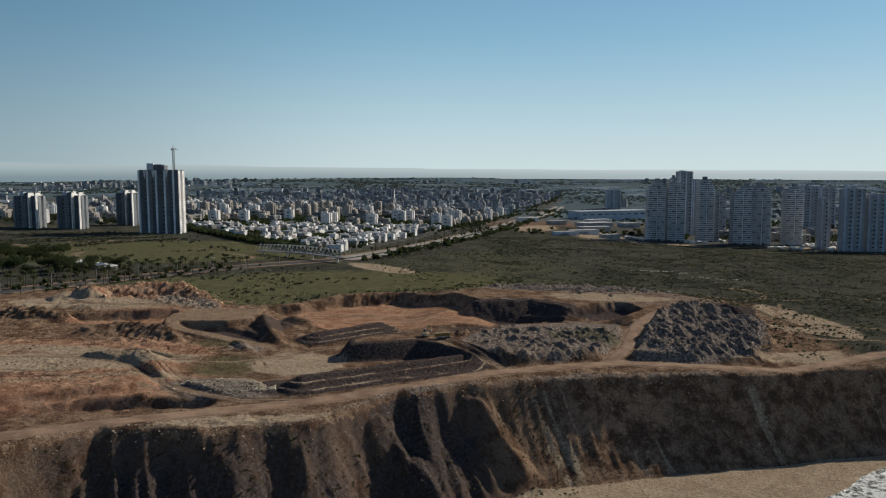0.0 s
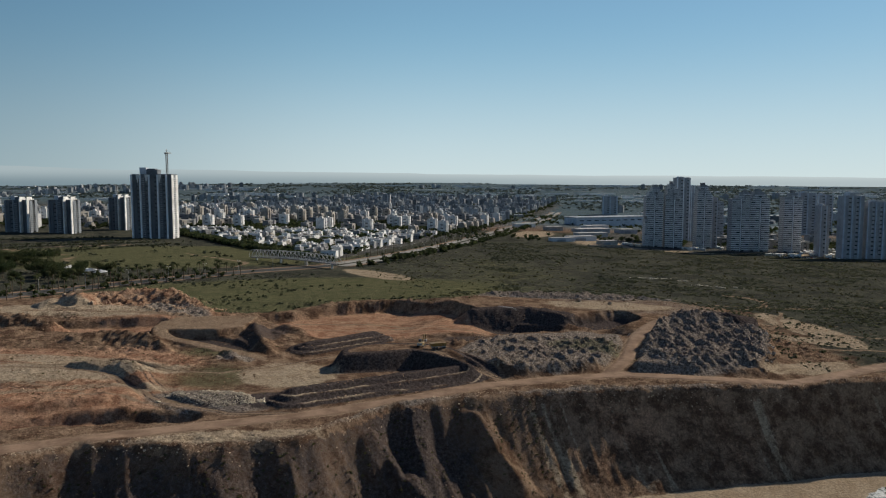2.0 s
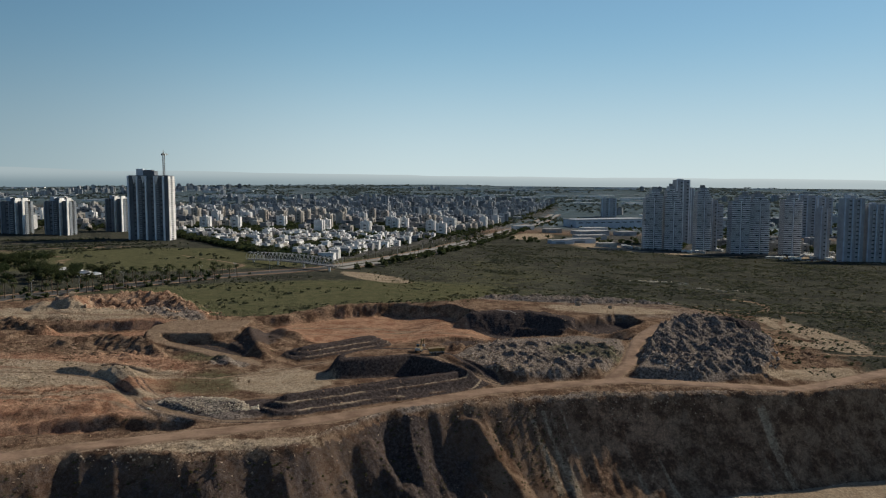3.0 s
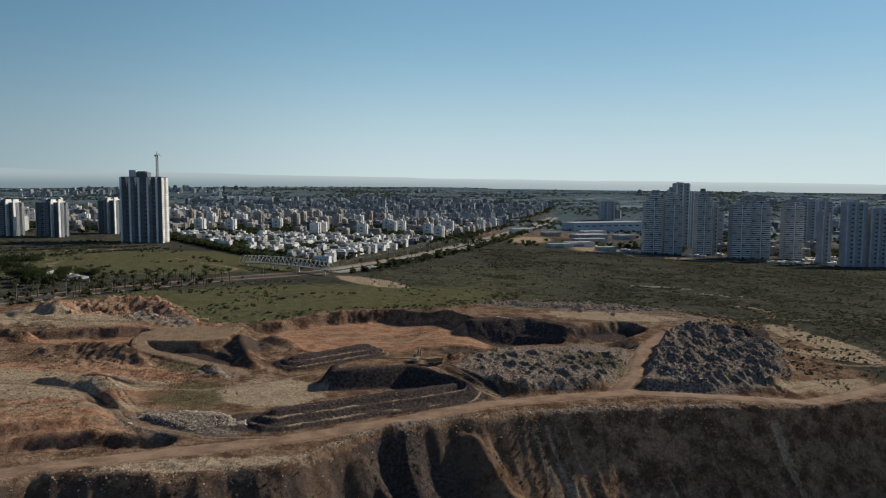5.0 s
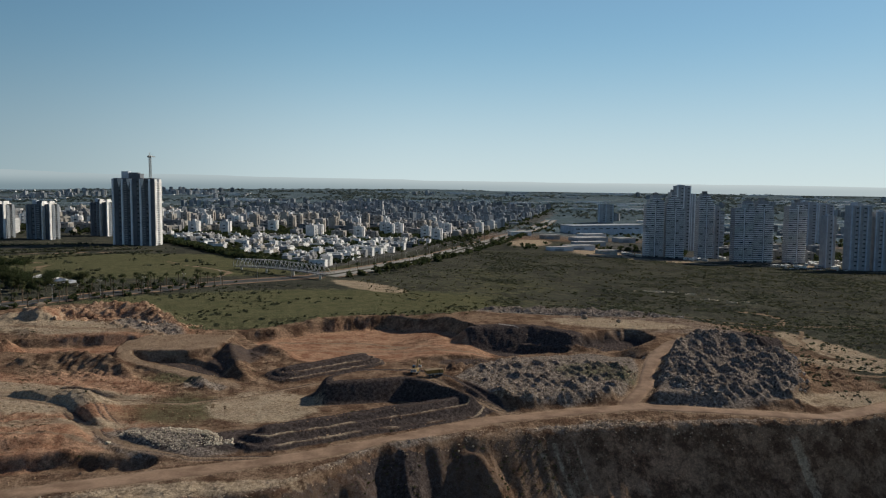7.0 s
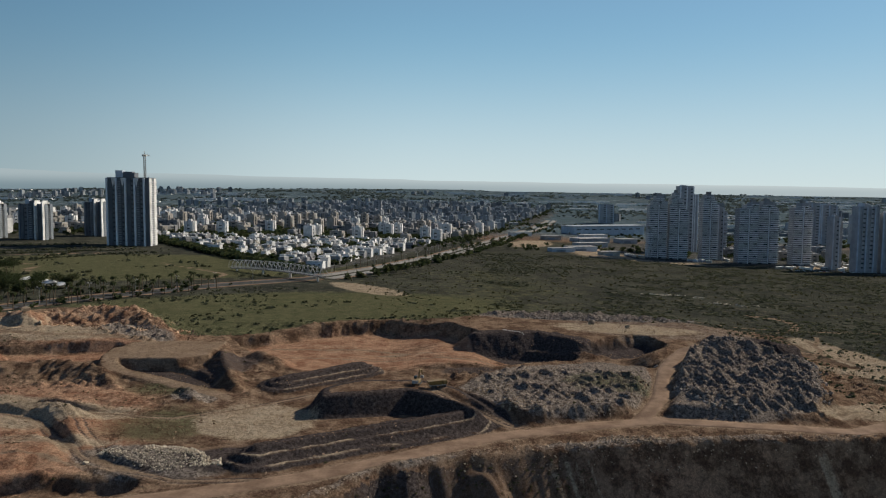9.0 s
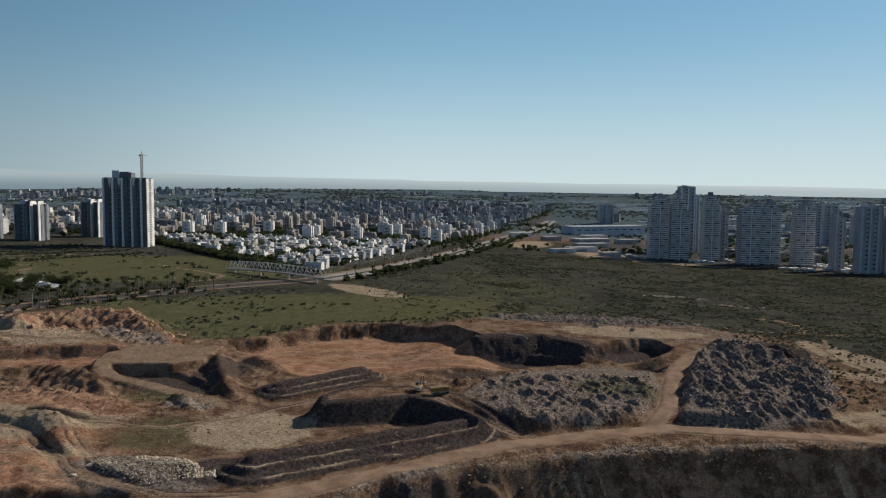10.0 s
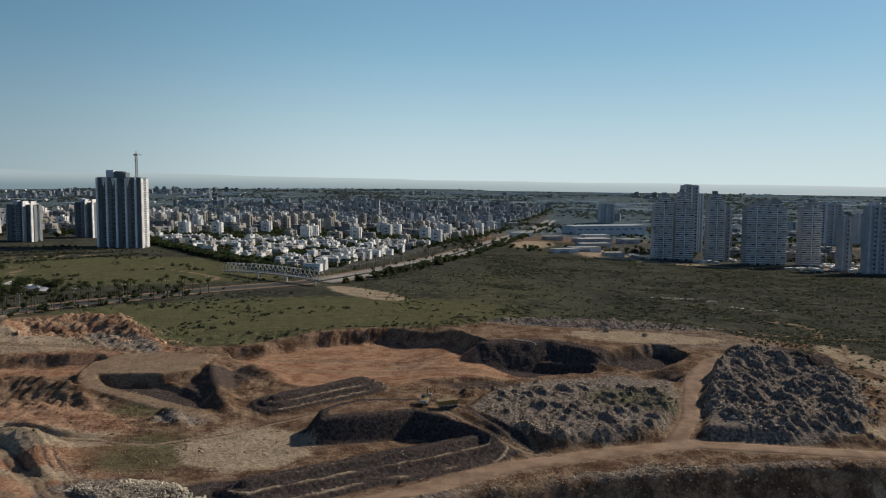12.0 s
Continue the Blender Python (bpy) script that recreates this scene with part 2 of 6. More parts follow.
def fbm(x, y, size, octaves=4, seed=0):
    """About -1 to 1, with features of the given size in metres."""
    total, amp, norm = 0.0, 1.0, 0.0
    for k in range(octaves):
        f = 2.03 ** k / size
        total = total + amp * (vnoise(x * f + 17.3 * k, y * f - 9.1 * k, seed + k) * 2 - 1)
        norm += amp
        amp *= 0.5
    return total / norm


def ridged(x, y, size, octaves=3, seed=0):
    total, amp, norm = 0.0, 1.0, 0.0
    for k in range(octaves):
        f = 2.0 ** k / size
        total = total + amp * (1 - np.abs(vnoise(x * f, y * f, seed + k) * 2 - 1) * 1.6)
        norm += amp
        amp *= 0.5
    return total / norm


def piles(x, y, size, seed=0, reach=0.62):
    """Cones tipped side by side, 0 to 1, one to a cell of the given size."""
    u, w = x / size, y / size
    i, j = np.floor(u), np.floor(w)
    top = np.zeros(np.shape(x))
    for a in (-1, 0, 1):
        for b in (-1, 0, 1):
            px, py = i + a + 0.15 + 0.7 * _hash(i + a, j + b, seed), j + b + 0.15 + 0.7 * _hash(i + a, j + b, seed + 1)
            h = 0.35 + 0.65 * _hash(i + a, j + b, seed + 2)
            top = np.maximum(top, h - np.hypot(u - px, w - py) / reach)
    return top


def smooth(v, lo, hi):
    u = np.clip((v - lo) / (hi - lo), 0, 1)
    return u * u * (3 - 2 * u)


def along(points, x, y):
    """Distance from a line of points, and the share of the way along it."""
    best, share = np.full(np.shape(x), 1e9), np.zeros(np.shape(x))
    pts = np.array(points, float)
    seg = np.hypot(*(pts[1:] - pts[:-1]).T)
    run, whole = 0.0, seg.sum()
    for (ax, ay), (bx, by), s in zip(pts[:-1], pts[1:], seg):
        u = np.clip(((x - ax) * (bx - ax) + (y - ay) * (by - ay)) / (s * s), 0, 1)
        d = np.hypot(x - ax - u * (bx - ax), y - ay - u * (by - ay))
        near = d < best
        best, share = np.where(near, d, best), np.where(near, (run + u * s) / whole, share)
        run += s
    return best, share


def oval(x, y, cx, cy, a, b, turn=0.0, ragged=0.0, seed=0, size=12.0):
    """1 in the middle of an oval, 0 on its rim, negative outside."""
    c, s = math.cos(radians(turn)), math.sin(radians(turn))
    u, w = ((x - cx) * c + (y - cy) * s) / a, (-(x - cx) * s + (y - cy) * c) / b
    r = np.sqrt(u * u + w * w)
    if ragged:
        r = r + ragged * fbm(x, y, size, 3, seed)
    return 1 - r


def within(points, x, y):
    """Metres inside a closed outline (negative outside)."""
    d = along(list(points) + [points[0]], x, y)[0]
    inside_it = np.zeros(np.shape(x), bool)
    for (ax, ay), (bx, by) in zip(points, list(points[1:]) + [points[0]]):
        if ay != by:
            inside_it ^= ((ay > y) != (by > y)) & (x < (bx - ax) * (y - ay) / (by - ay) + ax)
    return np.where(inside_it, d, -d)

# ---- the lie of the land ----
PLATFORM = [(-167, 462), (-138, 471), (-110, 472), (-111, 441), (-124, 431), (-141, 427), (-157, 430)]
PLATFORM_HOLLOW = [(-149, 426), (-126, 428), (-112, 420), (-92, 397), (-104, 397), (-128, 409), (-144, 414)]
RED_FLOOR = [(-114, 505), (-100, 513), (-71, 540), (-48, 553), (-28, 562), (-9, 548), (14, 540), (28, 512), (40, 496), (70, 486), (80, 478), (52, 464), (18, 448), (-18, 436), (-60, 432), (-84, 452), (-102, 486)]
EAST_BENCH = [(20, 520), (40, 507), (66, 511), (84, 498), (92, 488), (108, 500), (131, 512), (138, 488), (122, 464), (150, 462), (205, 480), (240, 545), (210, 590), (120, 610), (40, 596), (8, 560)]
EAST_HOLLOW = [(95, 490), (107, 500), (129, 511), (134, 493), (120, 483), (104, 481), (93, 484)]
DARK_HEAP = [(-42, 360), (-24, 365), (-9, 371), (6, 363), (18, 351), (26, 356), (14, 376), (-4, 388), (-30, 385), (-44, 372)]
TIPPED_FLAT = [(12, 392), (33, 424), (58, 438), (87, 448), (110, 438), (107, 411), (88, 376), (64, 361), (40, 356), (26, 369)]
TIPPED_HIGH = [(100, 368), (118, 416), (138, 460), (166, 497), (190, 492), (204, 474), (196, 433), (178, 395), (160, 373), (133, 364), (111, 361)]
TRENCH = [(-232, 462), (-199, 470), (-173, 476), (-164, 470), (-164, 446), (-185, 437), (-232, 437)]
CROSS_FALL = 0.0244        # the coast falls gently towards +x

LIP_X = (-2500, -600, -260, -160, -138, -118, -81, -45, -16, 8, 33, 60, 117, 174, 230, 400, 800, 2500)
LIP_Y = (-700, 60, 180, 222, 233, 257, 256, 268, 304, 316, 325, 331, 341, 352, 368, 392, 460, 800)
CLIFF_X, CLIFF_W = (-400, 5, 40, 84, 139, 187, 230, 500), (50, 45, 35, 30, 24, 20, 20, 26)
TRACK_MAIN = [(-420, 105), (-260, 192), (-146, 246), (-109, 265), (-60, 287), (-39, 297), (-18, 310), (22, 338), (63, 355), (94, 364), (133, 360), (175, 361), (200, 375), (245, 402), (330, 440)]
TRACK_UP = [(86, 363), (103, 392), (112, 418), (120, 436), (128, 452), (144, 476), (156, 487)]
TRACK_PIT = [(38, 348), (30, 351), (20, 358), (8, 367), (2, 374)]
TRACK_MID = [(-6, 414), (-30, 404), (-53, 386), (-76, 364), (-98, 352), (-130, 355), (-165, 368)]
TRACK_WEST = [(-52, 294), (-78, 292), (-98, 301), (-115, 312), (-131, 327), (-147, 346), (-178, 356), (-240, 350)]
TRACKS = ((TRACK_MAIN, 5.2), (TRACK_UP, 4.6), (TRACK_PIT, 2.6), (TRACK_MID, 2.4), (TRACK_WEST, 2.2))
RUT_A, RUT_B, RUT_C = [(-90, 302), (-108, 316), (-126, 334), (-138, 352)], [(-240, 330), (-190, 322), (-150, 318), (-128, 322)], [(-100, 478), (-50, 484), (0, 478), (40, 470)]
RAMP = [(-158, 448), (-157, 434), (-152, 420), (-142, 409), (-126, 402), (-104, 391), (-86, 381)]
ROAD_COAST = [(-900, 250), (-430, 470), (-320, 545), (-274, 618), (-193, 725), (-108, 806)]
ROAD_TOWN = [(-108, 806), (-53, 915), (20, 1104), (144, 1518), (284, 2020), (420, 2560)]


def cliff_depth(x, y):
    """Metres inland of the lip (negative towards the sea)."""
    return y - np.interp(x, LIP_X, LIP_Y) - 3.5 * fbm(x, y * 0.3, 26, 4, 3)


# spoil dumps in benches: both ends of the ridge, half width, back width, height, number of benches
DUMPS = ((-57, 313, 12, 353, 15.5, 10.0, 5.6, 3), (-66, 401, -34, 430, 13.0, 12.0, 5.2, 3))


def benched(x, y, ax, ay, bx, by, wide, back, high, count):
    """Height of a dump tipped in benches that wind round its ends, and the crest of each bench."""
    d, s = along([(ax, ay), (bx, by)], x, y)
    length = math.hypot(bx - ax, by - ay)
    w = ((x - ax) * (by - ay) - (y - ay) * (bx - ax)) / length
    d = np.where(w < 0, d * wide / back, d) + 1.5 * fbm(x, y, 17, 3, 28) + 0.5 * fbm(x, y, 4, 2, 29)
    up = np.clip(1.02 - d / wide, 0, 1.0) * count
    k = np.minimum(np.floor(up), count - 1)
    f = up - k
    stepped = (k + smooth(f, 0.05, 0.6)) / count
    crest = np.exp(-((f - 0.66) / 0.12) ** 2) * smooth(w, -1, 6) * smooth(fbm(x, y, 11, 2, 36), -0.6, 0.1)
    return high * stepped * (0.85 + 0.15 * s), crest


def ruts(x, y):
    """Wheel ruts worn into the smaller tracks."""
    out = np.zeros(np.shape(x))
    for pts in (TRACK_WEST, TRACK_PIT, TRACK_MID, RUT_A, RUT_B, RUT_C):
        d, s = along(pts, x + 2.5 * fbm(x, y, 18, 2, 73), y + 2.5 * fbm(x, y, 18, 2, 74))
        out = np.maximum(out, np.exp(-((d - 1.5) / 0.7) ** 2) * smooth(fbm(x, y, 20, 2, 75), -0.7, -0.1))
    return out


def land(x, y):
    x, y = np.asarray(x, float), np.asarray(y, float)
    near = smooth(-y, -900, -560)
    z = 0.9 * fbm(x, y, 70, 3, 1) * near + (0.6 * fbm(x, y, 13, 4, 2) + 1.15 * (ridged(x, y, 5.5, 4, 8) - 0.4) * smooth(fbm(x, y, 40, 2, 7), -0.35, 0.3)) * near * np.where(y > 560, 0.3, 1.0)
    rough = fbm(x, y, 7, 4, 5)
    grit = 1.2 * ridged(x, y, 3.2, 3, 6) - 0.4

    def hill(cx, cy, a, b, turn, h, edge=0.6, ragged=0.15, knobs=0.0, seed=9):
        nonlocal z
        k = np.clip(oval(x, y, cx, cy, a, b, turn, ragged, seed) / edge, 0, 1)
        k = k * (1.35 - 0.35 * k)
        z = z + h * k + (knobs + 0.25) * np.minimum(k * 2, 1) * (rough + 0.8 * grit)

    def shelf(points, level, run, wob=1.2, seed=9, size=9.0, grain=0.25):
        """Ground cut or filled to a level, with battered sides."""
        nonlocal z
        d = within(points, x, y) + wob * fbm(x, y, size, 4, seed) * 1.5
        k = np.clip(1 + d / run, 0, 1)
        z = z * (1 - k) + (level + grain * rough) * k

    def tip(points, heights, flat=1.0, slope=0.75, wob=1.2, seed=9, knobs=0.3):
        """Loose earth tipped along a line, lying at its angle of rest."""
        nonlocal z
        d, s = along(points, x, y)
        d = d + wob * fbm(x, y, 8, 4, seed) + 0.5 * fbm(x, y, 2.6, 2, seed + 1)
        pts = np.array(points, float)
        run = np.concatenate([[0], np.cumsum(np.hypot(*(pts[1:] - pts[:-1]).T))])
        top = np.interp(s * run[-1], run, heights) * (1 + 0.12 * fbm(x, y, 6, 2, seed + 2)) - np.maximum(d - flat, 0) * slope
        z = np.maximum(z, top + knobs * (rough + 0.6 * grit) * smooth(top, -0.5, 1.0))

    # benches beyond the diggings, red pit and its back wall
    hill(-50, 556, 75, 20, 3, 2.0, 0.5, 0.1, 0.3, 38)
    level = 6.5 - 6.5 * smooth(x, 165, 245) - 3.0 * smooth(y, 560, 620)
    k = np.clip(1 + (within(EAST_BENCH, x, y) + 2.2 * fbm(x, y, 12, 4, 33)) / (14 + 34 * smooth(y, 540, 580)), 0, 1)
    z = z * (1 - k) + (level + 0.3 * rough) * k
    shelf(RED_FLOOR, np.interp(y, (432, 500), (-0.6, -6.5)) + 4.0 * smooth(x, -25, 10) * smooth(-x, -45, -20), 3.0, 1.6, 11)
    tip([(30, 508), (45, 510), (66, 512), (84, 500), (90, 492)], [6.5, 8.0, 8.0, 7.4, 6.5], 4.0, 0.78, 0.8, 13, 0.12)
    shelf(EAST_HOLLOW, -0.5, 6.0, 2.6, 14, 7.0, 0.8)
    hill(-120, 416, 58, 62, 0, 0.8, 0.4, 0.1, 0.5, 35)
    # platform, the hollow below it, the mound beside it
    shelf(PLATFORM, 4.6, 2.6, 0.5, 15, 7.0, 0.06)
    shelf(PLATFORM_HOLLOW, -1.4, 3.0, 0.7, 16)
    tip([(-107, 456), (-104, 440), (-97, 422), (-84, 392)], [4.8, 6.4, 5.0, 2.8], 0.8, 0.66, 0.9, 17, 0.2)
    tip([(-90, 458), (-78, 446)], [3.0, 2.6], 1.5, 0.5, 0.9, 37, 0.2)
    # trench west of the platform
    hill(-205, 500, 60, 30, 0, 2.5, 0.4, 0.1, 0.2, 18)
    shelf(TRENCH, -4.2, 5.0, 1.2, 19)
    # sand hills and spoil by the coast road
    tip([(-264, 520), (-238, 543), (-212, 554), (-190, 548), (-168, 522), (-150, 498)], [4.5, 5.5, 8.0, 7.5, 4.5, 1.8], 2.0, 0.42, 3.0, 20, 0.9)
    hill(-247, 524, 13, 10, 0, 6.5, 0.9, 0.12, 0.5, 21)
    tip([(-268, 462), (-250, 456), (-232, 452)], [4.0, 5.5, 3.0], 0.5, 0.6, 1.5, 22, 0.7)
    # two long spoil mounds on the red floor
    tip([(-196, 410), (-178, 420), (-163, 412), (-148, 404), (-136, 388)], [3.5, 4.6, 5.6, 5.0, 2.5], 0.8, 0.5, 2.0, 23, 0.8)
    tip([(-168, 356), (-150, 361), (-138, 353), (-127, 334)], [2.2, 4.2, 4.4, 2.2], 1.0, 0.3, 1.4, 24, 0.5)
    tip([(-104, 384), (-96, 372)], [3.2, 2.6], 0.5, 0.6, 1.2, 29, 0.6)
    # raised red floor, its scarp and the trench by the track
    d, s = along([(-300, 240), (-168, 281), (-147, 291), (-128, 300), (-112, 312)], x, y)
    inland = smooth(y - np.interp(x, (-300, -168, -147, -128, -112), (240, 281, 291, 300, 312)) - 1.5 * fbm(x, y, 9, 3, 25), -2.5, 2.0)
    z = z + 3.2 * inland * smooth(-d, -38, -10) * smooth(-x, 112, 128)
    d, s = along([(-330, 215), (-168, 270), (-140, 281), (-112, 287), (-95, 288)], x, y)
    z = z - 4.2 * smooth(-d, -9, -3.5) * (1 - inland * 0.8)
    d, s = along([(-200, 267), (-163, 277), (-140, 287), (-118, 294)], x, y)
    z = z + 1.8 * smooth(-d, -3.2, -0.5) * (1 + 0.6 * rough)
    # field of loose stone
    hill(-90, 308, 25, 13, -12, 1.5, 0.5, 0.25, 0.7, 26)
    # flat-topped heap of dark earth, and the terraced dump before it
    shelf(DARK_HEAP, np.interp(x, (-44, -37, 10, 26), (7.6, 8.6, 8.4, 5.0)), 5.5, 0.4, 27, 8.0, 0.1)
    for dump in DUMPS:
        rise, crest = benched(x, y, *dump)
        z = np.maximum(z, z * (rise < 0.4) + rise + 0.75 * crest + 0.22 * np.minimum(rise, 1) * (rough + grit))
    # rubble heaps: one flat, one rising in tiers away from the cliff
    shelf(TIPPED_FLAT, 4.8, 8.0, 2.0, 30, 11.0, 0.8)
    rise = (y - 362 - 0.28 * (x - 110) - 3 * fbm(x, y, 16, 3, 45)) / 108
    tiers = np.clip(rise, 0, 1) * 3
    step_up = (np.floor(tiers) + smooth(tiers - np.floor(tiers), 0.0, 0.3)) / 3
    shelf(TIPPED_HIGH, 2.4 + 9.0 * step_up, 6.0, 1.6, 31, 9.0, 0.8)
    hill(104, 578, 75, 15, -3, 2.0, 0.5, 0.3, 1.0, 32)
    # truckloads tipped side by side
    jx, jy = x + 1.2 * rough, y + 1.2 * grit
    small = piles(jx, jy, 5.0, 61)
    across, down = 0.86 * jx + 0.5 * jy, 0.5 * jx - 0.86 * jy
    large = 0.75 * piles(across, down * 0.34, 5.2, 66, 0.7) + 0.45 * piles(jx, jy, 3.4, 68)
    for cx, cy, a, b, turn, h, kind in (
            (152, 425, 44, 68, -20, 5.6, large), (62, 392, 50, 40, 20, 3.8, large), (-206, 540, 60, 26, -8, 3.0, small),
            (-166, 405, 40, 18, -12, 1.9, small), (-150, 352, 28, 15, -20, 1.0, small), (-250, 456, 32, 12, -5, 2.4, small),
            (-235, 400, 40, 12, 5, 1.2, small), (-98, 378, 12, 10, 0, 1.8, small), (104, 578, 75, 17, -3, 1.8, small),
            (30, 430, 26, 12, 20, 2.4, small), (-172, 500, 34, 14, -25, 2.2, small), (207, 432, 18, 34, 10, 1.8, small), (-40, 556, 80, 6, 18, 1.2, small)):
        z = z + h * kind * smooth(oval(x, y, cx, cy, a, b, turn, 0.2, 62), 0.0, 0.25)
    # the ramp that curls down from the platform
    d, s = along(RAMP, x, y)
    g = smooth(-d, -6.5, -3.4)
    z = z * (1 - g) + (np.interp(s, (0, 0.25, 1), (4.8, 4.4, 0.5)) + 0.1 * rough) * g
    # tracks are graded
    for pts, half in TRACKS:
        d, s = along(pts, x, y)
        g = smooth(-d, -half * 2.1, -half * 0.9)
        level = np.interp(s, (0, 1), (0.3, 0.3)) - 2.0 * smooth(x, 120, 190) * near
        if pts is TRACK_UP:
            level = np.interp(s, (0, 0.35, 0.8, 1), (0.3, 3.0, 5.8, 6.6))
        if pts is TRACK_PIT:
            level = np.interp(s, (0, 0.15, 0.85, 1), (0.3, 0.6, 7.6, 8.0))
        z = z * (1 - g) + (level + 0.12 * rough) * g
    z = z - 0.45 * ruts(x, y)
    # a rim of pushed-up earth, then the cliff, its spurs and gullies, and the beach
    inl = cliff_depth(x, y)
    z = z + (0.9 + 0.9 * rough) * smooth(-np.abs(inl - 3.0), -4.0, -0.5) * near
    width = np.interp(x, CLIFF_X, CLIFF_W)
    t = np.clip(-inl / width, 0, 1)
    fall = 36.0 * (0.55 * t + 0.45 * (1 - (1 - t) ** 2.2))
    lean = x - 0.45 * (-inl)
    bell = np.clip(4 * t * (1 - t), 0, 1) ** 0.7
    spur = (ridged(lean, inl * 0.12, 19, 4, 40) - 0.35) * 6.0 + (ridged(lean, inl * 0.18, 6.5, 2, 41) - 0.4) * 2.6 + (ridged(lean, inl * 0.3, 2.8, 2, 43) - 0.4) * 1.1 + 1.3 * rough + 0.5 * grit
    spur = spur * (1 - 0.8 * smooth(x, 16, 46)) + (ridged(x - 0.2 * (-inl), inl * 0.07, 3.4, 3, 44) - 0.4) * 1.3
    west = smooth(-x, -60, 10)
    spur = spur + smooth(-x, -20, 5) * (ridged(x - 0.3 * (-inl), inl * 0.09, 8.5, 2, 46) - 0.45) * 4.2
    spur = spur + west * (ridged(x - 0.25 * (-inl), inl * 0.1, 27, 3, 42) - 0.4) * 5.5
    z_cliff = np.where(inl < 0, -fall, 0) + bell * spur * (inl < 0)
    d, s = along([(9, 321), (22, 309), (38, 294), (54, 280)], x, y)
    z_cliff = z_cliff + np.clip(1 - d / 9.0, 0, 1) * 8.0 * smooth(-inl, 1, 8) * smooth(width + inl, -4, 8)
    d, s = along([(-36, 288), (-22, 290), (0, 272), (12, 258)], x, y)
    z_cliff = z_cliff + np.clip(1 - d / 8.0, 0, 1) * 6.0 * smooth(-inl, 2, 10)
    z = z * smooth(inl, -6, 0.5) + z_cliff
    sea = np.clip(-inl - width, 0, None)
    z = z - np.minimum(sea * 0.055, 9) + 0.25 * rough * (sea > 0) * (sea < 20)
    # the plain swells a little far off
    z = z + 5 * fbm(x, y, 900, 3, 50) * smooth(y, 1700, 3200) + 108 * np.clip((y - 2400) / 2400, 0, 1) ** 1.3
    z = z - 6 * smooth(x, 230, 420) * smooth(y, 900, 1150)
    return z - CROSS_FALL * x * smooth(-y, -3000, -1700)


def put_mesh(name, verts, quads, mats, smooth_shade=False, slots=None):
    """A mesh from arrays of corners and of faces that all have as many corners."""
    me = bpy.data.meshes.new(name)
    n, k = quads.shape
    me.vertices.add(len(verts))
    me.vertices.foreach_set("co", verts.astype(np.float32).ravel())
    me.loops.add(n * k)
    me.loops.foreach_set("vertex_index", quads.astype(np.int32).ravel())
    me.polygons.add(n)
    me.polygons.foreach_set("loop_start", np.arange(0, n * k, k, dtype=np.int32))
    me.polygons.foreach_set("loop_total", np.full(n, k, dtype=np.int32))
    for m in mats:
        me.materials.append(m)
    if slots is not None:
        me.polygons.foreach_set("material_index", slots.astype(np.int32))
    me.polygons.foreach_set("use_smooth", np.full(n, smooth_shade))
    me.update(calc_edges=True)
    return me


def steps(stops):
    """Coordinates whose spacing changes from stop to stop: (place, spacing)."""
    out = [stops[0][0]]
    for (a, da), (b, db) in zip(stops[:-1], stops[1:]):
        n = max(1, int(round((b - a) / ((da + db) / 2))))
        u = np.arange(1, n + 1) / n
        r = db / da
        f = u if abs(r - 1) < 0.01 else (r ** u - 1) / (r - 1)
        out.extend(a + (b - a) * f)
    return np.array(out)


gx = steps([(-4800, 400), (-1200, 60), (-500, 9), (-275, 0.9), (275, 0.9), (500, 9), (1200, 60), (4800, 400)])
gy = steps([(-3000, 500), (100, 12), (232, 0.85), (470, 0.88), (570, 1.6), (800, 5), (1300, 25), (4900, 180)])
GX, GY = np.meshgrid(gx, gy)
GZ = land(GX, GY)
nx, ny = len(gx), len(gy)
idx = np.arange(nx * ny).reshape(ny, nx)
quads = np.stack([idx[:-1, :-1], idx[:-1, 1:], idx[1:, 1:], idx[1:, :-1]], -1).reshape(-1, 4)
ground_mesh = put_mesh("ground", np.stack([GX, GY, GZ], -1).reshape(-1, 3), quads, [M_GROUND], True)


def land_grid(x, y):
    """The height of the ground sheet itself at places on it."""
    i = np.clip(np.searchsorted(gx, x) - 1, 0, nx - 2)
    j = np.clip(np.searchsorted(gy, y) - 1, 0, ny - 2)
    u, w = (x - gx[i]) / (gx[i + 1] - gx[i]), (y - gy[j]) / (gy[j + 1] - gy[j])
    return (GZ[j, i] * (1 - u) + GZ[j, i + 1] * u) * (1 - w) + (GZ[j + 1, i] * (1 - u) + GZ[j + 1, i + 1] * u) * w


# ground cover weights
inl_g = cliff_depth(GX, GY)
patch = fbm(GX, GY, 30, 4, 60)


def region(cx, cy, a, b, turn=0.0, soft=0.4):
    return np.clip(oval(GX, GY, cx, cy, a, b, turn) / soft + 0.5, 0, 1)


def most(*fields):
    out = fields[0]
    for f in fields[1:]:
        out = np.maximum(out, f)
    return out


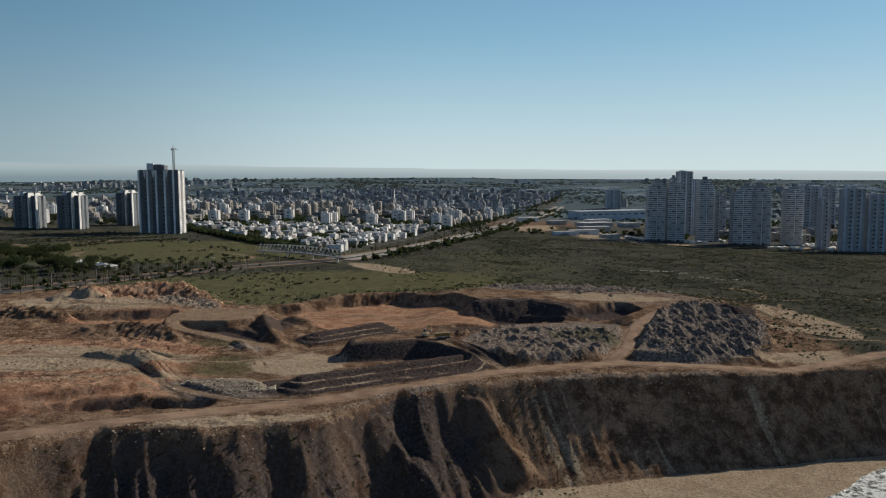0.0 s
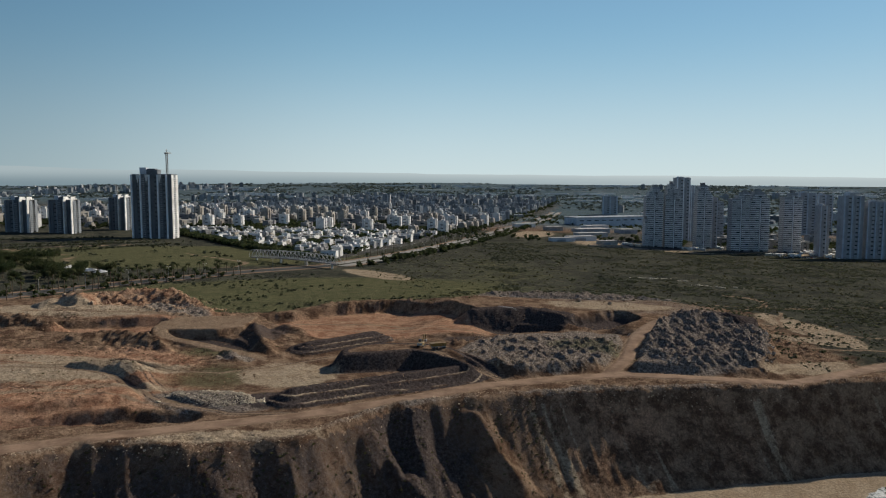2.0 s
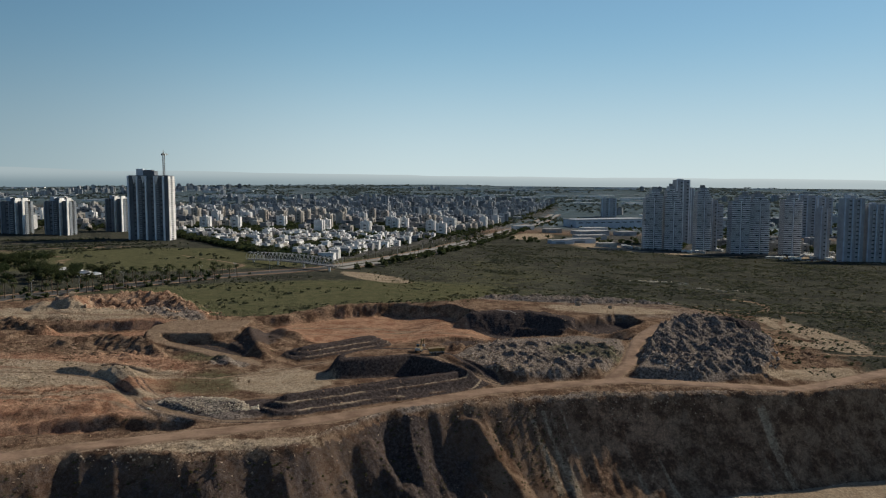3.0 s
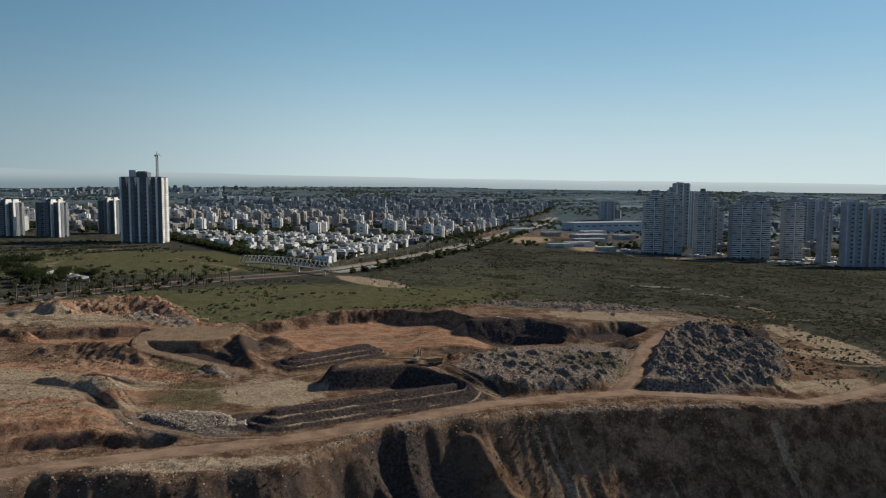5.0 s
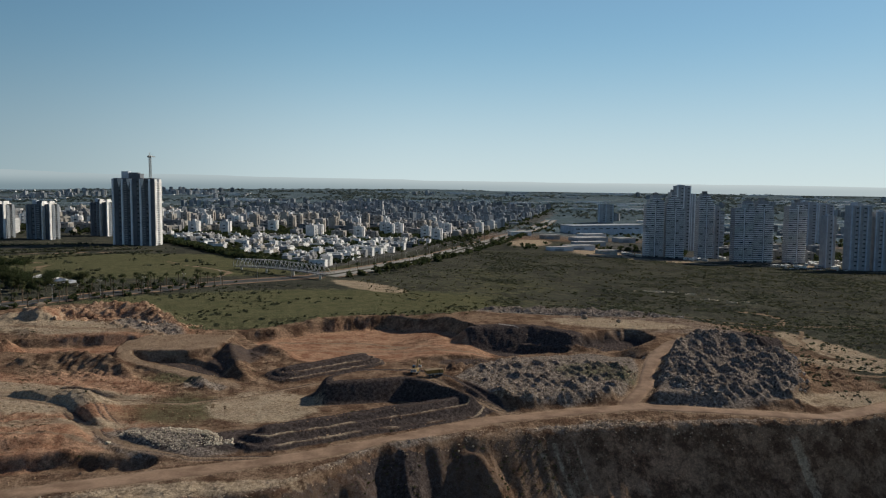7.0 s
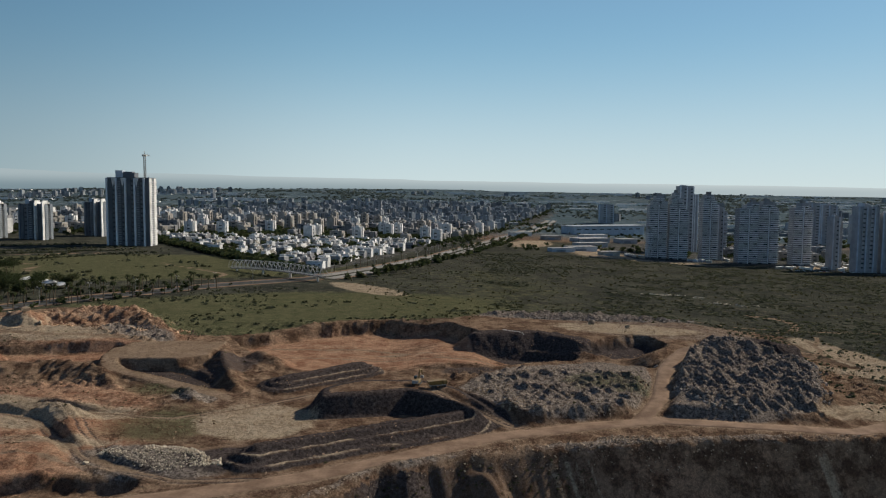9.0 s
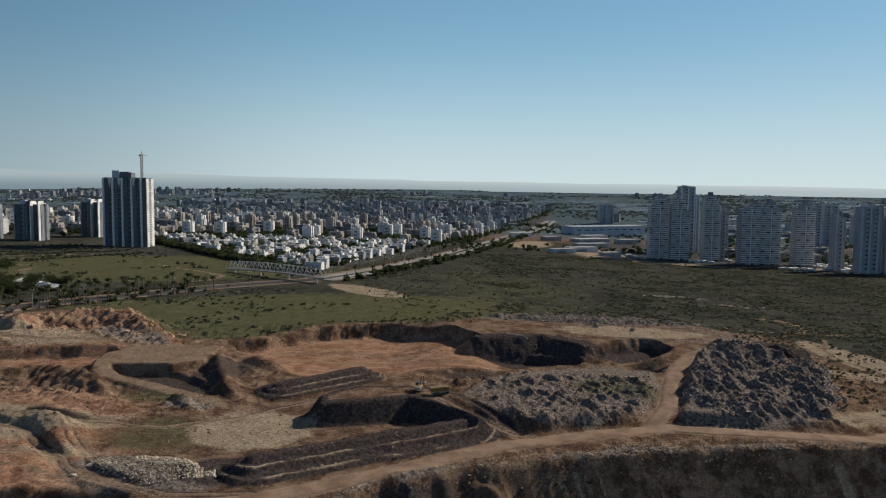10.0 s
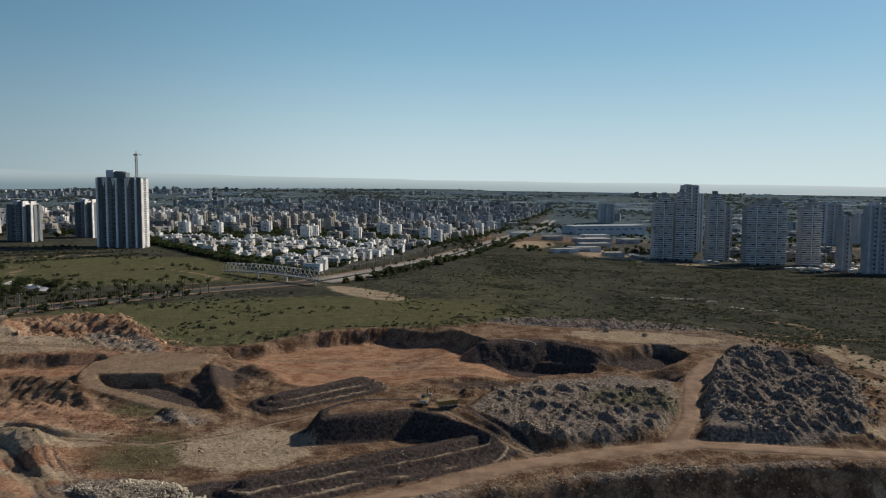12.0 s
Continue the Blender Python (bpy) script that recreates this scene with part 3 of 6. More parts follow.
# where the diggings end and the scrub begins, by x
EDGE_X, EDGE_Y = (-2000, -330, -260, -205, -150, -112, -71, -48, -28, -9, 14, 50, 120, 190, 240, 300, 420, 2000), (300, 520, 590, 580, 512, 516, 552, 564, 574, 560, 556, 596, 598, 560, 560, 470, 440, 800)
beyond = smooth(GY - np.interp(GX, EDGE_X, EDGE_Y) - 5 * patch, -5, 5)
east = smooth(GX, 205, 250) * (1 - beyond)
red = most(np.clip(0.6 + within(RED_FLOOR, GX, GY) / 12, 0, 1.2), region(-190, 350, 90, 45, 5), region(-200, 520, 75, 50), region(-150, 300, 60, 22, 20), np.clip(0.4 + within(TRENCH, GX, GY) / 10, 0, 1), region(-170, 355, 60, 40)) * (1 - beyond)
red = red * (0.72 + 0.5 * patch) + 0.34 * (inl_g < 0) * (0.8 + patch)
green = beyond * smooth(1500 - GY, -150, 150)
green = most(green, east * 1.0 * (0.8 + 0.7 * patch), region(85, 392, 26, 14) * 0.25)
green = most(green, 0.15 * (inl_g < 0) * smooth(-GX, -60, 10) * smooth(inl_g, -45, -5))
lawn = beyond * np.clip(most(region(-85, 600, 190, 95, 12), region(-330, 860, 230, 130, 20)) * smooth(-GX - 30 * patch, -110, 60) + 0.34 * region(0, 770, 140, 210, 0, 1.0) + 0.2 * patch * smooth(GX, -60, 120) + 0.14 * smooth(GX, 0, 80), 0, 1)
lawn = most(lawn, region(-100, 345, 26, 24, -20, 0.9) * 0.55, region(-112, 390, 22, 14, 0, 0.9) * 0.55, region(84, 405, 24, 20) * 0.5)
dumps, benches = np.zeros_like(GX), np.zeros_like(GX)
for dump in DUMPS:
    h_, c_ = benched(GX, GY, *dump)
    dumps, benches = np.maximum(dumps, np.minimum(h_, 1)), np.maximum(benches, c_)
gravel = most(np.clip(0.5 + within(TIPPED_FLAT, GX, GY) / 6, 0, 1), np.clip(0.5 + within(TIPPED_HIGH, GX, GY) / 6, 0, 1), region(-90, 308, 27, 14, -12), benches, region(100, 580, 85, 20, -3), region(150, 540, 70, 40) * 0.5, region(-172, 505, 30, 13, -30) * 0.8, region(-205, 440, 22, 6, 0) * 0.9, region(-98, 378, 10, 8) * 0.8) * 0.95
gravel = most(gravel, 0.6 * smooth(-np.abs(inl_g - 3), -6, -1) * (0.8 + patch))
# dark earth of dumps and heap; shade of banks and hollows put in too
bank_foot = [(22, 514), (40, 519), (68, 521), (92, 504), (97, 488), (64, 466), (44, 474), (26, 494)]
dark = most(np.clip(0.5 + within(bank_foot, GX, GY) / 4, 0, 1), np.clip(0.9 + within(EAST_HOLLOW, GX, GY) / 8, 0, 0.95), dumps * 0.8 * (1 - 0.9 * benches), np.clip(0.5 + (within(DARK_HEAP, GX, GY) + 6.5) / 2, 0, 1) * (within(DARK_HEAP, GX, GY) < 3), np.clip(0.3 + within(PLATFORM_HOLLOW, GX, GY) / 4, 0, 0.7), region(-98, 430, 12, 32, -15) * 0.6, region(-66, 311, 16, 12, 20) * 0.8, region(24, 440, 20, 8, 10) * 0.6, region(196, 470, 14, 26, 20) * 0.75)
# the seaward cliff face darkened here for its shade
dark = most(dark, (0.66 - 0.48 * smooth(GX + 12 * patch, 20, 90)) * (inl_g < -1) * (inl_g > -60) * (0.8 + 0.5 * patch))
sand = most(region(250, 500, 16, 60, 5), region(196, 388, 34, 9, 20), region(236, 455, 30, 10, -40), region(-235, 500, 60, 22, -8), region(-190, 345, 80, 18, 8) * 1.05, region(-195, 372, 50, 8, -5) * 0.8, region(-150, 316, 45, 7, 12) * 0.7, region(-40, 505, 55, 12, -22) * 0.5, region(-205, 536, 56, 26, -10) * 0.5, region(-66, 352, 24, 22, -30) * 1.1, region(125, 535, 48, 18, -8) * 1.0, region(-55, 735, 55, 20, -48), region(-70, 268, 34, 6, 15) * (inl_g > -2)) * (0.8 + 0.4 * patch)
beach = smooth(-inl_g - np.interp(GX, CLIFF_X, CLIFF_W), -1, 2)
sand = most(sand, beach, benches * 0.7)
ribs = smooth(ridged(GX - 0.45 * (-inl_g), inl_g * 0.06, 9, 2, 47), 0.58, 0.9) * smooth(fbm(GX, GY, 24, 2, 48), -0.45, 0.2) * (inl_g < -2) * (1 - beach)
sand = most(sand, 0.72 * ribs * smooth(GX, 10, 60) * (0.9 + 0.5 * patch))
town = np.zeros_like(GX)
TOWN_X, TOWN_Y = (-1400, -700, -470, -273, -146, -117, -60, 46, 180, 329, 560), (1500, 1330, 1290, 1045, 872, 866, 1020, 1350, 1800, 2330, 3100)
inside_town = smooth(GY - np.interp(GX, TOWN_X, TOWN_Y), -8, 8) * (GX < np.interp(GY, (860, 1030, 1350, 2330, 3100), (-112, -62, 44, 327, 540)))
town = most(inside_town, smooth(GX, 300, 330) * smooth(GY, 1165, 1185) * smooth(-GY, -1750, -1500) * 0.95)
sand = most(sand, region(330, 1290, 90, 160, -20) * 0.9, region(190, 1420, 40, 110, -15) * 0.8, region(560, 1190, 60, 45) * 0.45, region(480, 1150, 190, 13) * 0.75, region(700, 1070, 120, 12) * 0.7, region(425, 1225, 14, 40) * 1.0, region(484, 1250, 14, 70) * 1.0, region(600, 1190, 30, 70) * 0.9, region(335, 1240, 16, 90, -20) * 1.0, region(650, 1250, 60, 60) * 0.6, region(380, 1165, 30, 6) * 0.9)
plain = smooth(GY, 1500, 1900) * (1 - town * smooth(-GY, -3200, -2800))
trk = np.zeros_like(GX)
for pts, half in TRACKS:
    d, s = along(pts, GX, GY)
    trk = np.maximum(trk, np.clip(0.5 + (half - d) / 3.0, 0, 1))
trk = most(trk, np.clip(0.5 + within(PLATFORM, GX, GY) / 2, 0, 1), region(-20, 492, 10, 4))
for path_pts, half in ((RAMP, 3.6), ([(150, 492), (172, 504), (192, 499), (212, 478), (222, 455)], 2.4), ([(92, 592), (170, 590), (248, 586), (320, 578)], 1.8), ([(-260, 372), (-200, 362), (-150, 362), (-112, 352)], 1.0), ([(-260, 345), (-190, 330), (-150, 318), (-120, 312)], 1.0), ([(-240, 318), (-180, 312), (-140, 310)], 0.9), ([(-150, 300), (-120, 306), (-86, 296)], 0.9), ([(-100, 470), (-50, 478), (0, 470), (50, 456)], 1.6), ([(-90, 505), (-40, 512), (10, 490)], 1.4), ([(-270, 500), (-210, 492), (-160, 488), (-140, 470)], 3.0), ([(205, 470), (235, 500), (262, 560)], 1.6), ([(200, 440), (240, 430), (300, 425)], 2.0), ([(215, 515), (250, 480), (300, 462)], 1.4), ([(-520, 905), (-471, 865), (-405, 845), (-387, 782)], 3.0), ([(-300, 900), (-240, 850), (-205, 812), (-204, 772), (-230, 762)], 2.4), ([(256, 584), (270, 600), (276, 618), (272, 634), (258, 644)], 3.2), ([(190, 556), (232, 566), (262, 584), (330, 590), (410, 604)], 1.0), ([(-560, 1010), (-430, 1075)], 3.5), ([(-500, 930), (-400, 1000)], 3.5)):
    d, s = along(path_pts, GX + 6 * fbm(GX, GY, 25, 3, 71), GY + 6 * fbm(GX, GY, 25, 3, 72))
    trk = np.maximum(trk, np.clip(0.5 + (half - d) / 3.0, 0, 1))
rut_g = ruts(GX, GY)
trk = trk * (1 - 0.9 * rut_g)
dark = most(dark, 0.8 * rut_g)
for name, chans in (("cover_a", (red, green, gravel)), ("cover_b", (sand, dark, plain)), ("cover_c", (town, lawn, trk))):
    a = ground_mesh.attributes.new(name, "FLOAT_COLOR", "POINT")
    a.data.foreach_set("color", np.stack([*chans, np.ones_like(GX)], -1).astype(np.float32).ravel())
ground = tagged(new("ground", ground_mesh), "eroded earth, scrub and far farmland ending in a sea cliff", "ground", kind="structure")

# ---- sea ----
sx, sy = np.meshgrid(steps([(-4800, 300), (0, 20), (400, 20), (4800, 300)]), steps([(-3500, 200), (200, 15), (500, 15)]))
sidx = np.arange(sx.size).reshape(sx.shape)
sq = np.stack([sidx[:-1, :-1], sidx[:-1, 1:], sidx[1:, 1:], sidx[1:, :-1]], -1).reshape(-1, 4)
tagged(new("water", put_mesh("water", np.stack([sx, sy, np.full_like(sx, -41.7)], -1).reshape(-1, 3), sq, [M_WATER], True)), "rippled sea glittering in the sun beside a sandy beach", "sea", kind="structure")

# ---- tools for things ----
def box(bm, x0, x1, y0, y1, z0, z1):
    v = [bm.verts.new(p) for p in ((x0, y0, z0), (x1, y0, z0), (x1, y1, z0), (x0, y1, z0), (x0, y0, z1), (x1, y0, z1), (x1, y1, z1), (x0, y1, z1))]
    for f in ((0, 3, 2, 1), (4, 5, 6, 7), (0, 1, 5, 4), (1, 2, 6, 5), (2, 3, 7, 6), (3, 0, 4, 7)):
        bm.faces.new([v[i] for i in f])


def stack(bm, w, d, levels):
    """One closed body of rectangular rings: (height, how far it stands out)."""
    rings = [[bm.verts.new((sx * (w / 2 + o), sy * (d / 2 + o), z)) for sx, sy in ((-1, -1), (1, -1), (1, 1), (-1, 1))] for z, o in levels]
    for a, b in zip(rings[:-1], rings[1:]):
        for k in range(4):
            bm.faces.new((a[k], a[(k + 1) % 4], b[(k + 1) % 4], b[k]))
    bm.faces.new(rings[0][::-1])
    bm.faces.new(rings[-1])


def stack_at(bm, x0, x1, y0, y1, levels):
    """A slab with a raised front edge."""
    (z0, _), (z1, _) = levels
    prof = [(y0, z0), (y1, z0), (y1, z0 + 0.25), (y0 + 0.2, z0 + 0.25), (y0 + 0.2, z1), (y0, z1)]
    a = [bm.verts.new((x0, y, z)) for y, z in prof]
    b = [bm.verts.new((x1, y, z)) for y, z in prof]
    for k in range(6):
        bm.faces.new((a[k], a[(k + 1) % 6], b[(k + 1) % 6], b[k]))
    bm.faces.new(a[::-1])
    bm.faces.new(b)


def rod(bm, a, b, r0, r1=None, seg=6):
    """A round bar from a to b, tapering from r0 to r1."""
    a, b = Vector(a), Vector(b)
    r1 = r0 if r1 is None else r1
    q = (b - a).to_track_quat("Z", "Y")
    rings = []
    for p, r in ((a, r0), (b, r1)):
        rings.append([bm.verts.new(p + q @ Vector((r * math.cos(k * math.tau / seg), r * math.sin(k * math.tau / seg), 0))) for k in range(seg)])
    for k in range(seg):
        bm.faces.new((rings[0][k], rings[0][(k + 1) % seg], rings[1][(k + 1) % seg], rings[1][k]))
    bm.faces.new(rings[0][::-1])
    bm.faces.new(rings[1])


def tube(bm, pts, r, seg=5):
    """One bent bar through the points."""
    rings = []
    for k, p in enumerate(pts):
        q = (Vector(pts[min(k + 1, len(pts) - 1)]) - Vector(pts[max(k - 1, 0)])).to_track_quat("Z", "Y")
        rings.append([bm.verts.new(Vector(p) + q @ Vector((r * math.cos(i * math.tau / seg), r * math.sin(i * math.tau / seg), 0))) for i in range(seg)])
    for a, b in zip(rings[:-1], rings[1:]):
        for i in range(seg):
            bm.faces.new((a[i], a[(i + 1) % seg], b[(i + 1) % seg], b[i]))
    bm.faces.new(rings[0][::-1])
    bm.faces.new(rings[-1])


def mesh_of(name, bm, material):
    me = bpy.data.meshes.new(name)
    bm.to_mesh(me)
    bm.free()
    me.materials.append(material)
    return me


def part(name, bm, material, parent, label="", at=(0, 0, 0), turn=0.0):
    """Links a bmesh, or a mesh already made, as one part under its thing."""
    me = bm if isinstance(bm, bpy.types.Mesh) else mesh_of(name, bm, material)
    ob = new(name, me)
    ob.parent = parent
    ob.matrix_basis = pose(*at, 0, 0, turn)
    return tagged(ob, label)


def thing(name, label, category, m, group="", kind=""):
    ob = new(name)
    ob.empty_display_size = 0.5
    ob.matrix_basis = m
    return tagged(ob, label, category, group, kind)


def land_at(x, y):
    return float(land_grid(np.array([float(x)]), np.array([float(y)]))[0])


def arrays(bm):
    bmesh.ops.triangulate(bm, faces=bm.faces[:])
    bm.verts.index_update()
    v = np.array([p.co[:] for p in bm.verts])
    f = np.array([[p.index for p in g.verts] for g in bm.faces])
    bm.free()
    return v, f


def scatter(name, protos, pts, size, material, label, category, parent=None, squash=None, kind="stuff", pick=None):
    """One mesh of many small pieces, each turned and sized on its own."""
    rng = np.random.default_rng(len(pts) + 7)
    n = len(pts)
    which = rng.integers(0, len(protos), n) if pick is None else pick
    turn = rng.uniform(0, math.tau, n)
    size = np.broadcast_to(size, (n,)) if np.ndim(size) < 2 else size
    sc = np.stack([size, size, size * (1 if squash is None else squash)], -1) if np.ndim(size) < 2 else size
    vs, fs, base = [], [], 0
    for k, (v, f) in enumerate(protos):
        sel = np.where(which == k)[0]
        if not len(sel):
            continue
        c, s = np.cos(turn[sel])[:, None], np.sin(turn[sel])[:, None]
        p = v[None] * sc[sel][:, None, :]
        q = np.stack([p[..., 0] * c - p[..., 1] * s, p[..., 0] * s + p[..., 1] * c, p[..., 2]], -1) + pts[sel][:, None, :]
        vs.append(q.reshape(-1, 3))
        fs.append((f[None] + (np.arange(len(sel)) * len(v))[:, None, None] + base).reshape(-1, 3))
        base += len(sel) * len(v)
    ob = new(name, put_mesh(name, np.concatenate(vs), np.concatenate(fs), [material]))
    ob.parent = parent
    return tagged(ob, label, category, kind=kind)


def on_land(x, y, sink=0.0):
    return np.stack([x, y, land_grid(x, y) - sink], -1)


def rock_proto(seed, n=10):
    r = random.Random(seed)
    bm = bmesh.new()
    for _ in range(n):
        d = Vector((r.gauss(0, 1), r.gauss(0, 1), r.gauss(0, 0.8))).normalized()
        bm.verts.new(Vector((d.x * 0.55, d.y * 0.5, d.z * 0.45)) * r.uniform(0.75, 1.0))
    got = bmesh.ops.convex_hull(bm, input=bm.verts[:])
    bmesh.ops.delete(bm, geom=[v for v in bm.verts if not v.link_faces], context="VERTS")
    return bm


def leaf_clump(seed, leaves=34, leaf=0.24, tall=0.8):
    """A dome of loose leaf blades, one metre across."""
    r = random.Random(seed)
    bm = bmesh.new()
    lobes = [(r.uniform(-0.25, 0.25), r.uniform(-0.25, 0.25), r.uniform(0.2, 0.55) * tall, r.uniform(0.2, 0.34)) for _ in range(5)]
    for _ in range(leaves):
        lx, ly, lz, lr = r.choice(lobes)
        d = Vector((r.gauss(0, 1), r.gauss(0, 1), r.gauss(0, 1))).normalized() * lr * r.uniform(0.6, 1.0)
        c = Vector((lx, ly, max(0.05, lz))) + d
        c.z = max(0.02, c.z)
        u = Vector((r.gauss(0, 1), r.gauss(0, 1), r.gauss(0, 0.7))).normalized() * leaf * r.uniform(0.6, 1.2)
        w = u.cross(Vector((r.gauss(0, 1), r.gauss(0, 1), r.gauss(0, 1)))).normalized() * leaf * 0.55
        bm.faces.new([bm.verts.new(p) for p in (c - u, c - w * 0.8, c + u, c + w)])
    return bm


def line_points(pts, gap, start=0.0):
    """Places at even gaps along a line, with the heading at each."""
    out, run = [], start
    for (ax, ay), (bx, by) in zip(pts[:-1], pts[1:]):
        s = math.hypot(bx - ax, by - ay)
        while run < s:
            u = run / s
            out.append((ax + (bx - ax) * u, ay + (by - ay) * u, math.degrees(math.atan2(by - ay, bx - ax))))
            run += gap
        run -= s
    return out


def ribbon(name, pts, half, lift, material, offset=0.0, gap=4.0, ragged=0.0, skirt=0.25):
    """A strip laid on the land along a line, its edges sunk into it."""
    line = line_points(pts, gap)
    xs, ys, hs = (np.array(v) for v in zip(*line))
    k = np.ones(5) / 5
    dx, dy = np.convolve(np.cos(np.radians(hs)), k, "same"), np.convolve(np.sin(np.radians(hs)), k, "same")
    dl = np.hypot(dx, dy)
    dx, dy = dx / dl, dy / dl
    nxs, nys = -dy, dx
    w = half + ragged * fbm(xs, ys, 14, 3, 70)
    rows = []
    for a, drop in ((-1.0, -skirt), (-0.9, lift), (-0.45, lift * 1.1), (0, lift * 1.2), (0.45, lift * 1.1), (0.9, lift), (1.0, -skirt)):
        x, y = xs + nxs * (offset + w * a), ys + nys * (offset + w * a)
        rows.append(np.stack([x, y, land_grid(x, y) + drop], -1))
    v = np.stack(rows, 1)
    n = len(xs)
    i = np.arange(n * 7).reshape(n, 7)
    q = np.stack([i[:-1, :-1], i[1:, :-1], i[1:, 1:], i[:-1, 1:]], -1).reshape(-1, 4)
    return new(name, put_mesh(name, v.reshape(-1, 3), q, [material], True))

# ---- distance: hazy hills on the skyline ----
# hills glow by themselves: haze painted in, paler upward and towards the sun
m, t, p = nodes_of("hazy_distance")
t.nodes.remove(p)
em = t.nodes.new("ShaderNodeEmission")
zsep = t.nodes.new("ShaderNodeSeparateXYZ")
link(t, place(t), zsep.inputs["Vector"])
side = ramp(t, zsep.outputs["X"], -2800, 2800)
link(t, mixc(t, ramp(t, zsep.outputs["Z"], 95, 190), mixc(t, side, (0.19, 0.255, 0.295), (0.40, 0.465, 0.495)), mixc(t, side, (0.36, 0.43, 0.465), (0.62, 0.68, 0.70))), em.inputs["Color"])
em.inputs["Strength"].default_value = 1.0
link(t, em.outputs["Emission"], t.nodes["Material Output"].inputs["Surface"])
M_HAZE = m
hx = np.linspace(-4600, 4600, 300)


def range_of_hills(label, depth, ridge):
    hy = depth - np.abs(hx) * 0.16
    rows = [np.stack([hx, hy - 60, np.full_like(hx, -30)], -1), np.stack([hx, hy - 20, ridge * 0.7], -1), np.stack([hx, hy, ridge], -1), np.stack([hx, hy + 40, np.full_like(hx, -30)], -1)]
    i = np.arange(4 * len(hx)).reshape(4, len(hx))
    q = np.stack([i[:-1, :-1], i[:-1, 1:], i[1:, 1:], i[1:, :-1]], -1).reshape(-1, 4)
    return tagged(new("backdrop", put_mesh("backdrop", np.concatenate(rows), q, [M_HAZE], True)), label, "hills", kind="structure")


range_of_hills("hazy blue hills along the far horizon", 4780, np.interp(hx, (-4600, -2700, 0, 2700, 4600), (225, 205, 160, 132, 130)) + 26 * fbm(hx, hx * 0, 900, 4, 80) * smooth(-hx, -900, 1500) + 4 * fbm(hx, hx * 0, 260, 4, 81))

# ---- roads ----
for pts, half in ((ROAD_COAST, 3.8), (ROAD_TOWN, 6.5)):
    for side in (-1, 1):
        tagged(ribbon("road", pts, half, 0.25, M_ASPHALT_PALE if pts is ROAD_TOWN else M_ASPHALT, side * (5.6 if pts is ROAD_COAST else 9.5), 6.0), "dual carriageway of worn grey asphalt with a planted median", "road", kind="structure")
    for side in (-1, 1):
        tagged(ribbon("pavement", pts, 1.5, 0.4, M_TRACK, side * (12.0 if pts is ROAD_COAST else 18.5), 6.0), "pale concrete pavement along the carriageway", "pavement", kind="structure")
tagged(ribbon("dirt_road", TRACK_MAIN, 4.4, 0.16, M_TRACK, 0, 2.5, 0.7), "packed earth haul road along the cliff top", "dirt road", kind="structure")
tagged(ribbon("dirt_road", TRACK_UP, 3.9, 0.16, M_TRACK, 0, 2.0, 1.2), "packed earth haul road climbing between rubble heaps", "dirt road", kind="structure")

# ---- towers ----
def balcony_tower(name, label, x, y, w, d, h, wall, band, cuts=((1.0, 1.0),), turn=0.0, fins=3, group="towers by the scrub", floor_h=3.3):
    """A flat-fronted tower with a balcony band on every storey. cuts: widths, as shares, up to each share of the height."""
    tw = thing(name, label, "apartment tower", pose(x, y + d / 2, land_at(x, y) - 0.5, 0, 0, turn), group)
    z, lo = 0.0, 0.0
    n_all = int(h / floor_h)
    meshes = {}
    for k in range(n_all):
        share = (k + 0.5) / n_all
        x0, x1 = next((c[1], c[2]) for c in cuts if share <= c[0])
        key = (x0, x1)
        if key not in meshes:
            ww = (x1 - x0) * w
            wings = []
            for a, b in ((-ww / 2 - 0.8, ww * -0.06), (ww * 0.06, ww / 2 + 0.8)):
                bm = bmesh.new()
                stack_at(bm, a, b, -d / 2 - 1.8, d / 2 - 1.0, ((-0.25, 0), (0.75, 0)))
                wings.append(mesh_of("balcony", bm, band))
            gl = []
            bays = max(2, int(ww / 7))
            for b in range(bays):
                g0 = -ww / 2 + ww * (b + 0.12) / bays
                g1 = -ww / 2 + ww * (b + 0.88) / bays
                bg = bmesh.new()
                box(bg, g0, g1, -d / 2 - 0.06, -d / 2 + 0.1, 0.35, 2.75)
                gl.append(mesh_of("window", bg, M_GLASS))
            meshes[key] = (wings, gl)
        bal, gl = meshes[key]
        cx = (x0 + x1 - 1) * w / 2
        if k:
            for wing in bal:
                part("balcony", wing, None, tw, at=(cx, 0, k * floor_h))
        for b, g in enumerate(gl):
            if (k * 7 + b * 3) % 6 == 0:
                part("window", g, None, tw, at=(cx, 0, k * floor_h))
    lo = 0.0
    for top, x0, x1 in cuts:
        bm = bmesh.new()
        box(bm, (x0 - 0.5) * w, (x1 - 0.5) * w, -d / 2, d / 2, lo * h, top * h + (0 if top < 1 else 0.6))
        part("wall", bm, wall, tw)
        lo = top
    x0, x1 = cuts[-1][1:]
    bm = bmesh.new()
    box(bm, (x0 + (x1 - x0) * 0.3 - 0.5) * w, (x0 + (x1 - x0) * 0.75 - 0.5) * w, -d * 0.25, d * 0.25, h + 0.6, h + 5.0)
    part("lift_house", bm, M_GREY, tw)
    x0, x1 = cuts[0][1:]
    for k in range(fins):
        fx = (x0 + (x1 - x0) * (k + 0.5) / fins - 0.5) * w
        bm = bmesh.new()
        box(bm, fx - 0.5, fx + 0.5, -d / 2 - 1.9, -d / 2, 0, h * cuts[0][0])
        part("pilaster", bm, band, tw)
    return tw


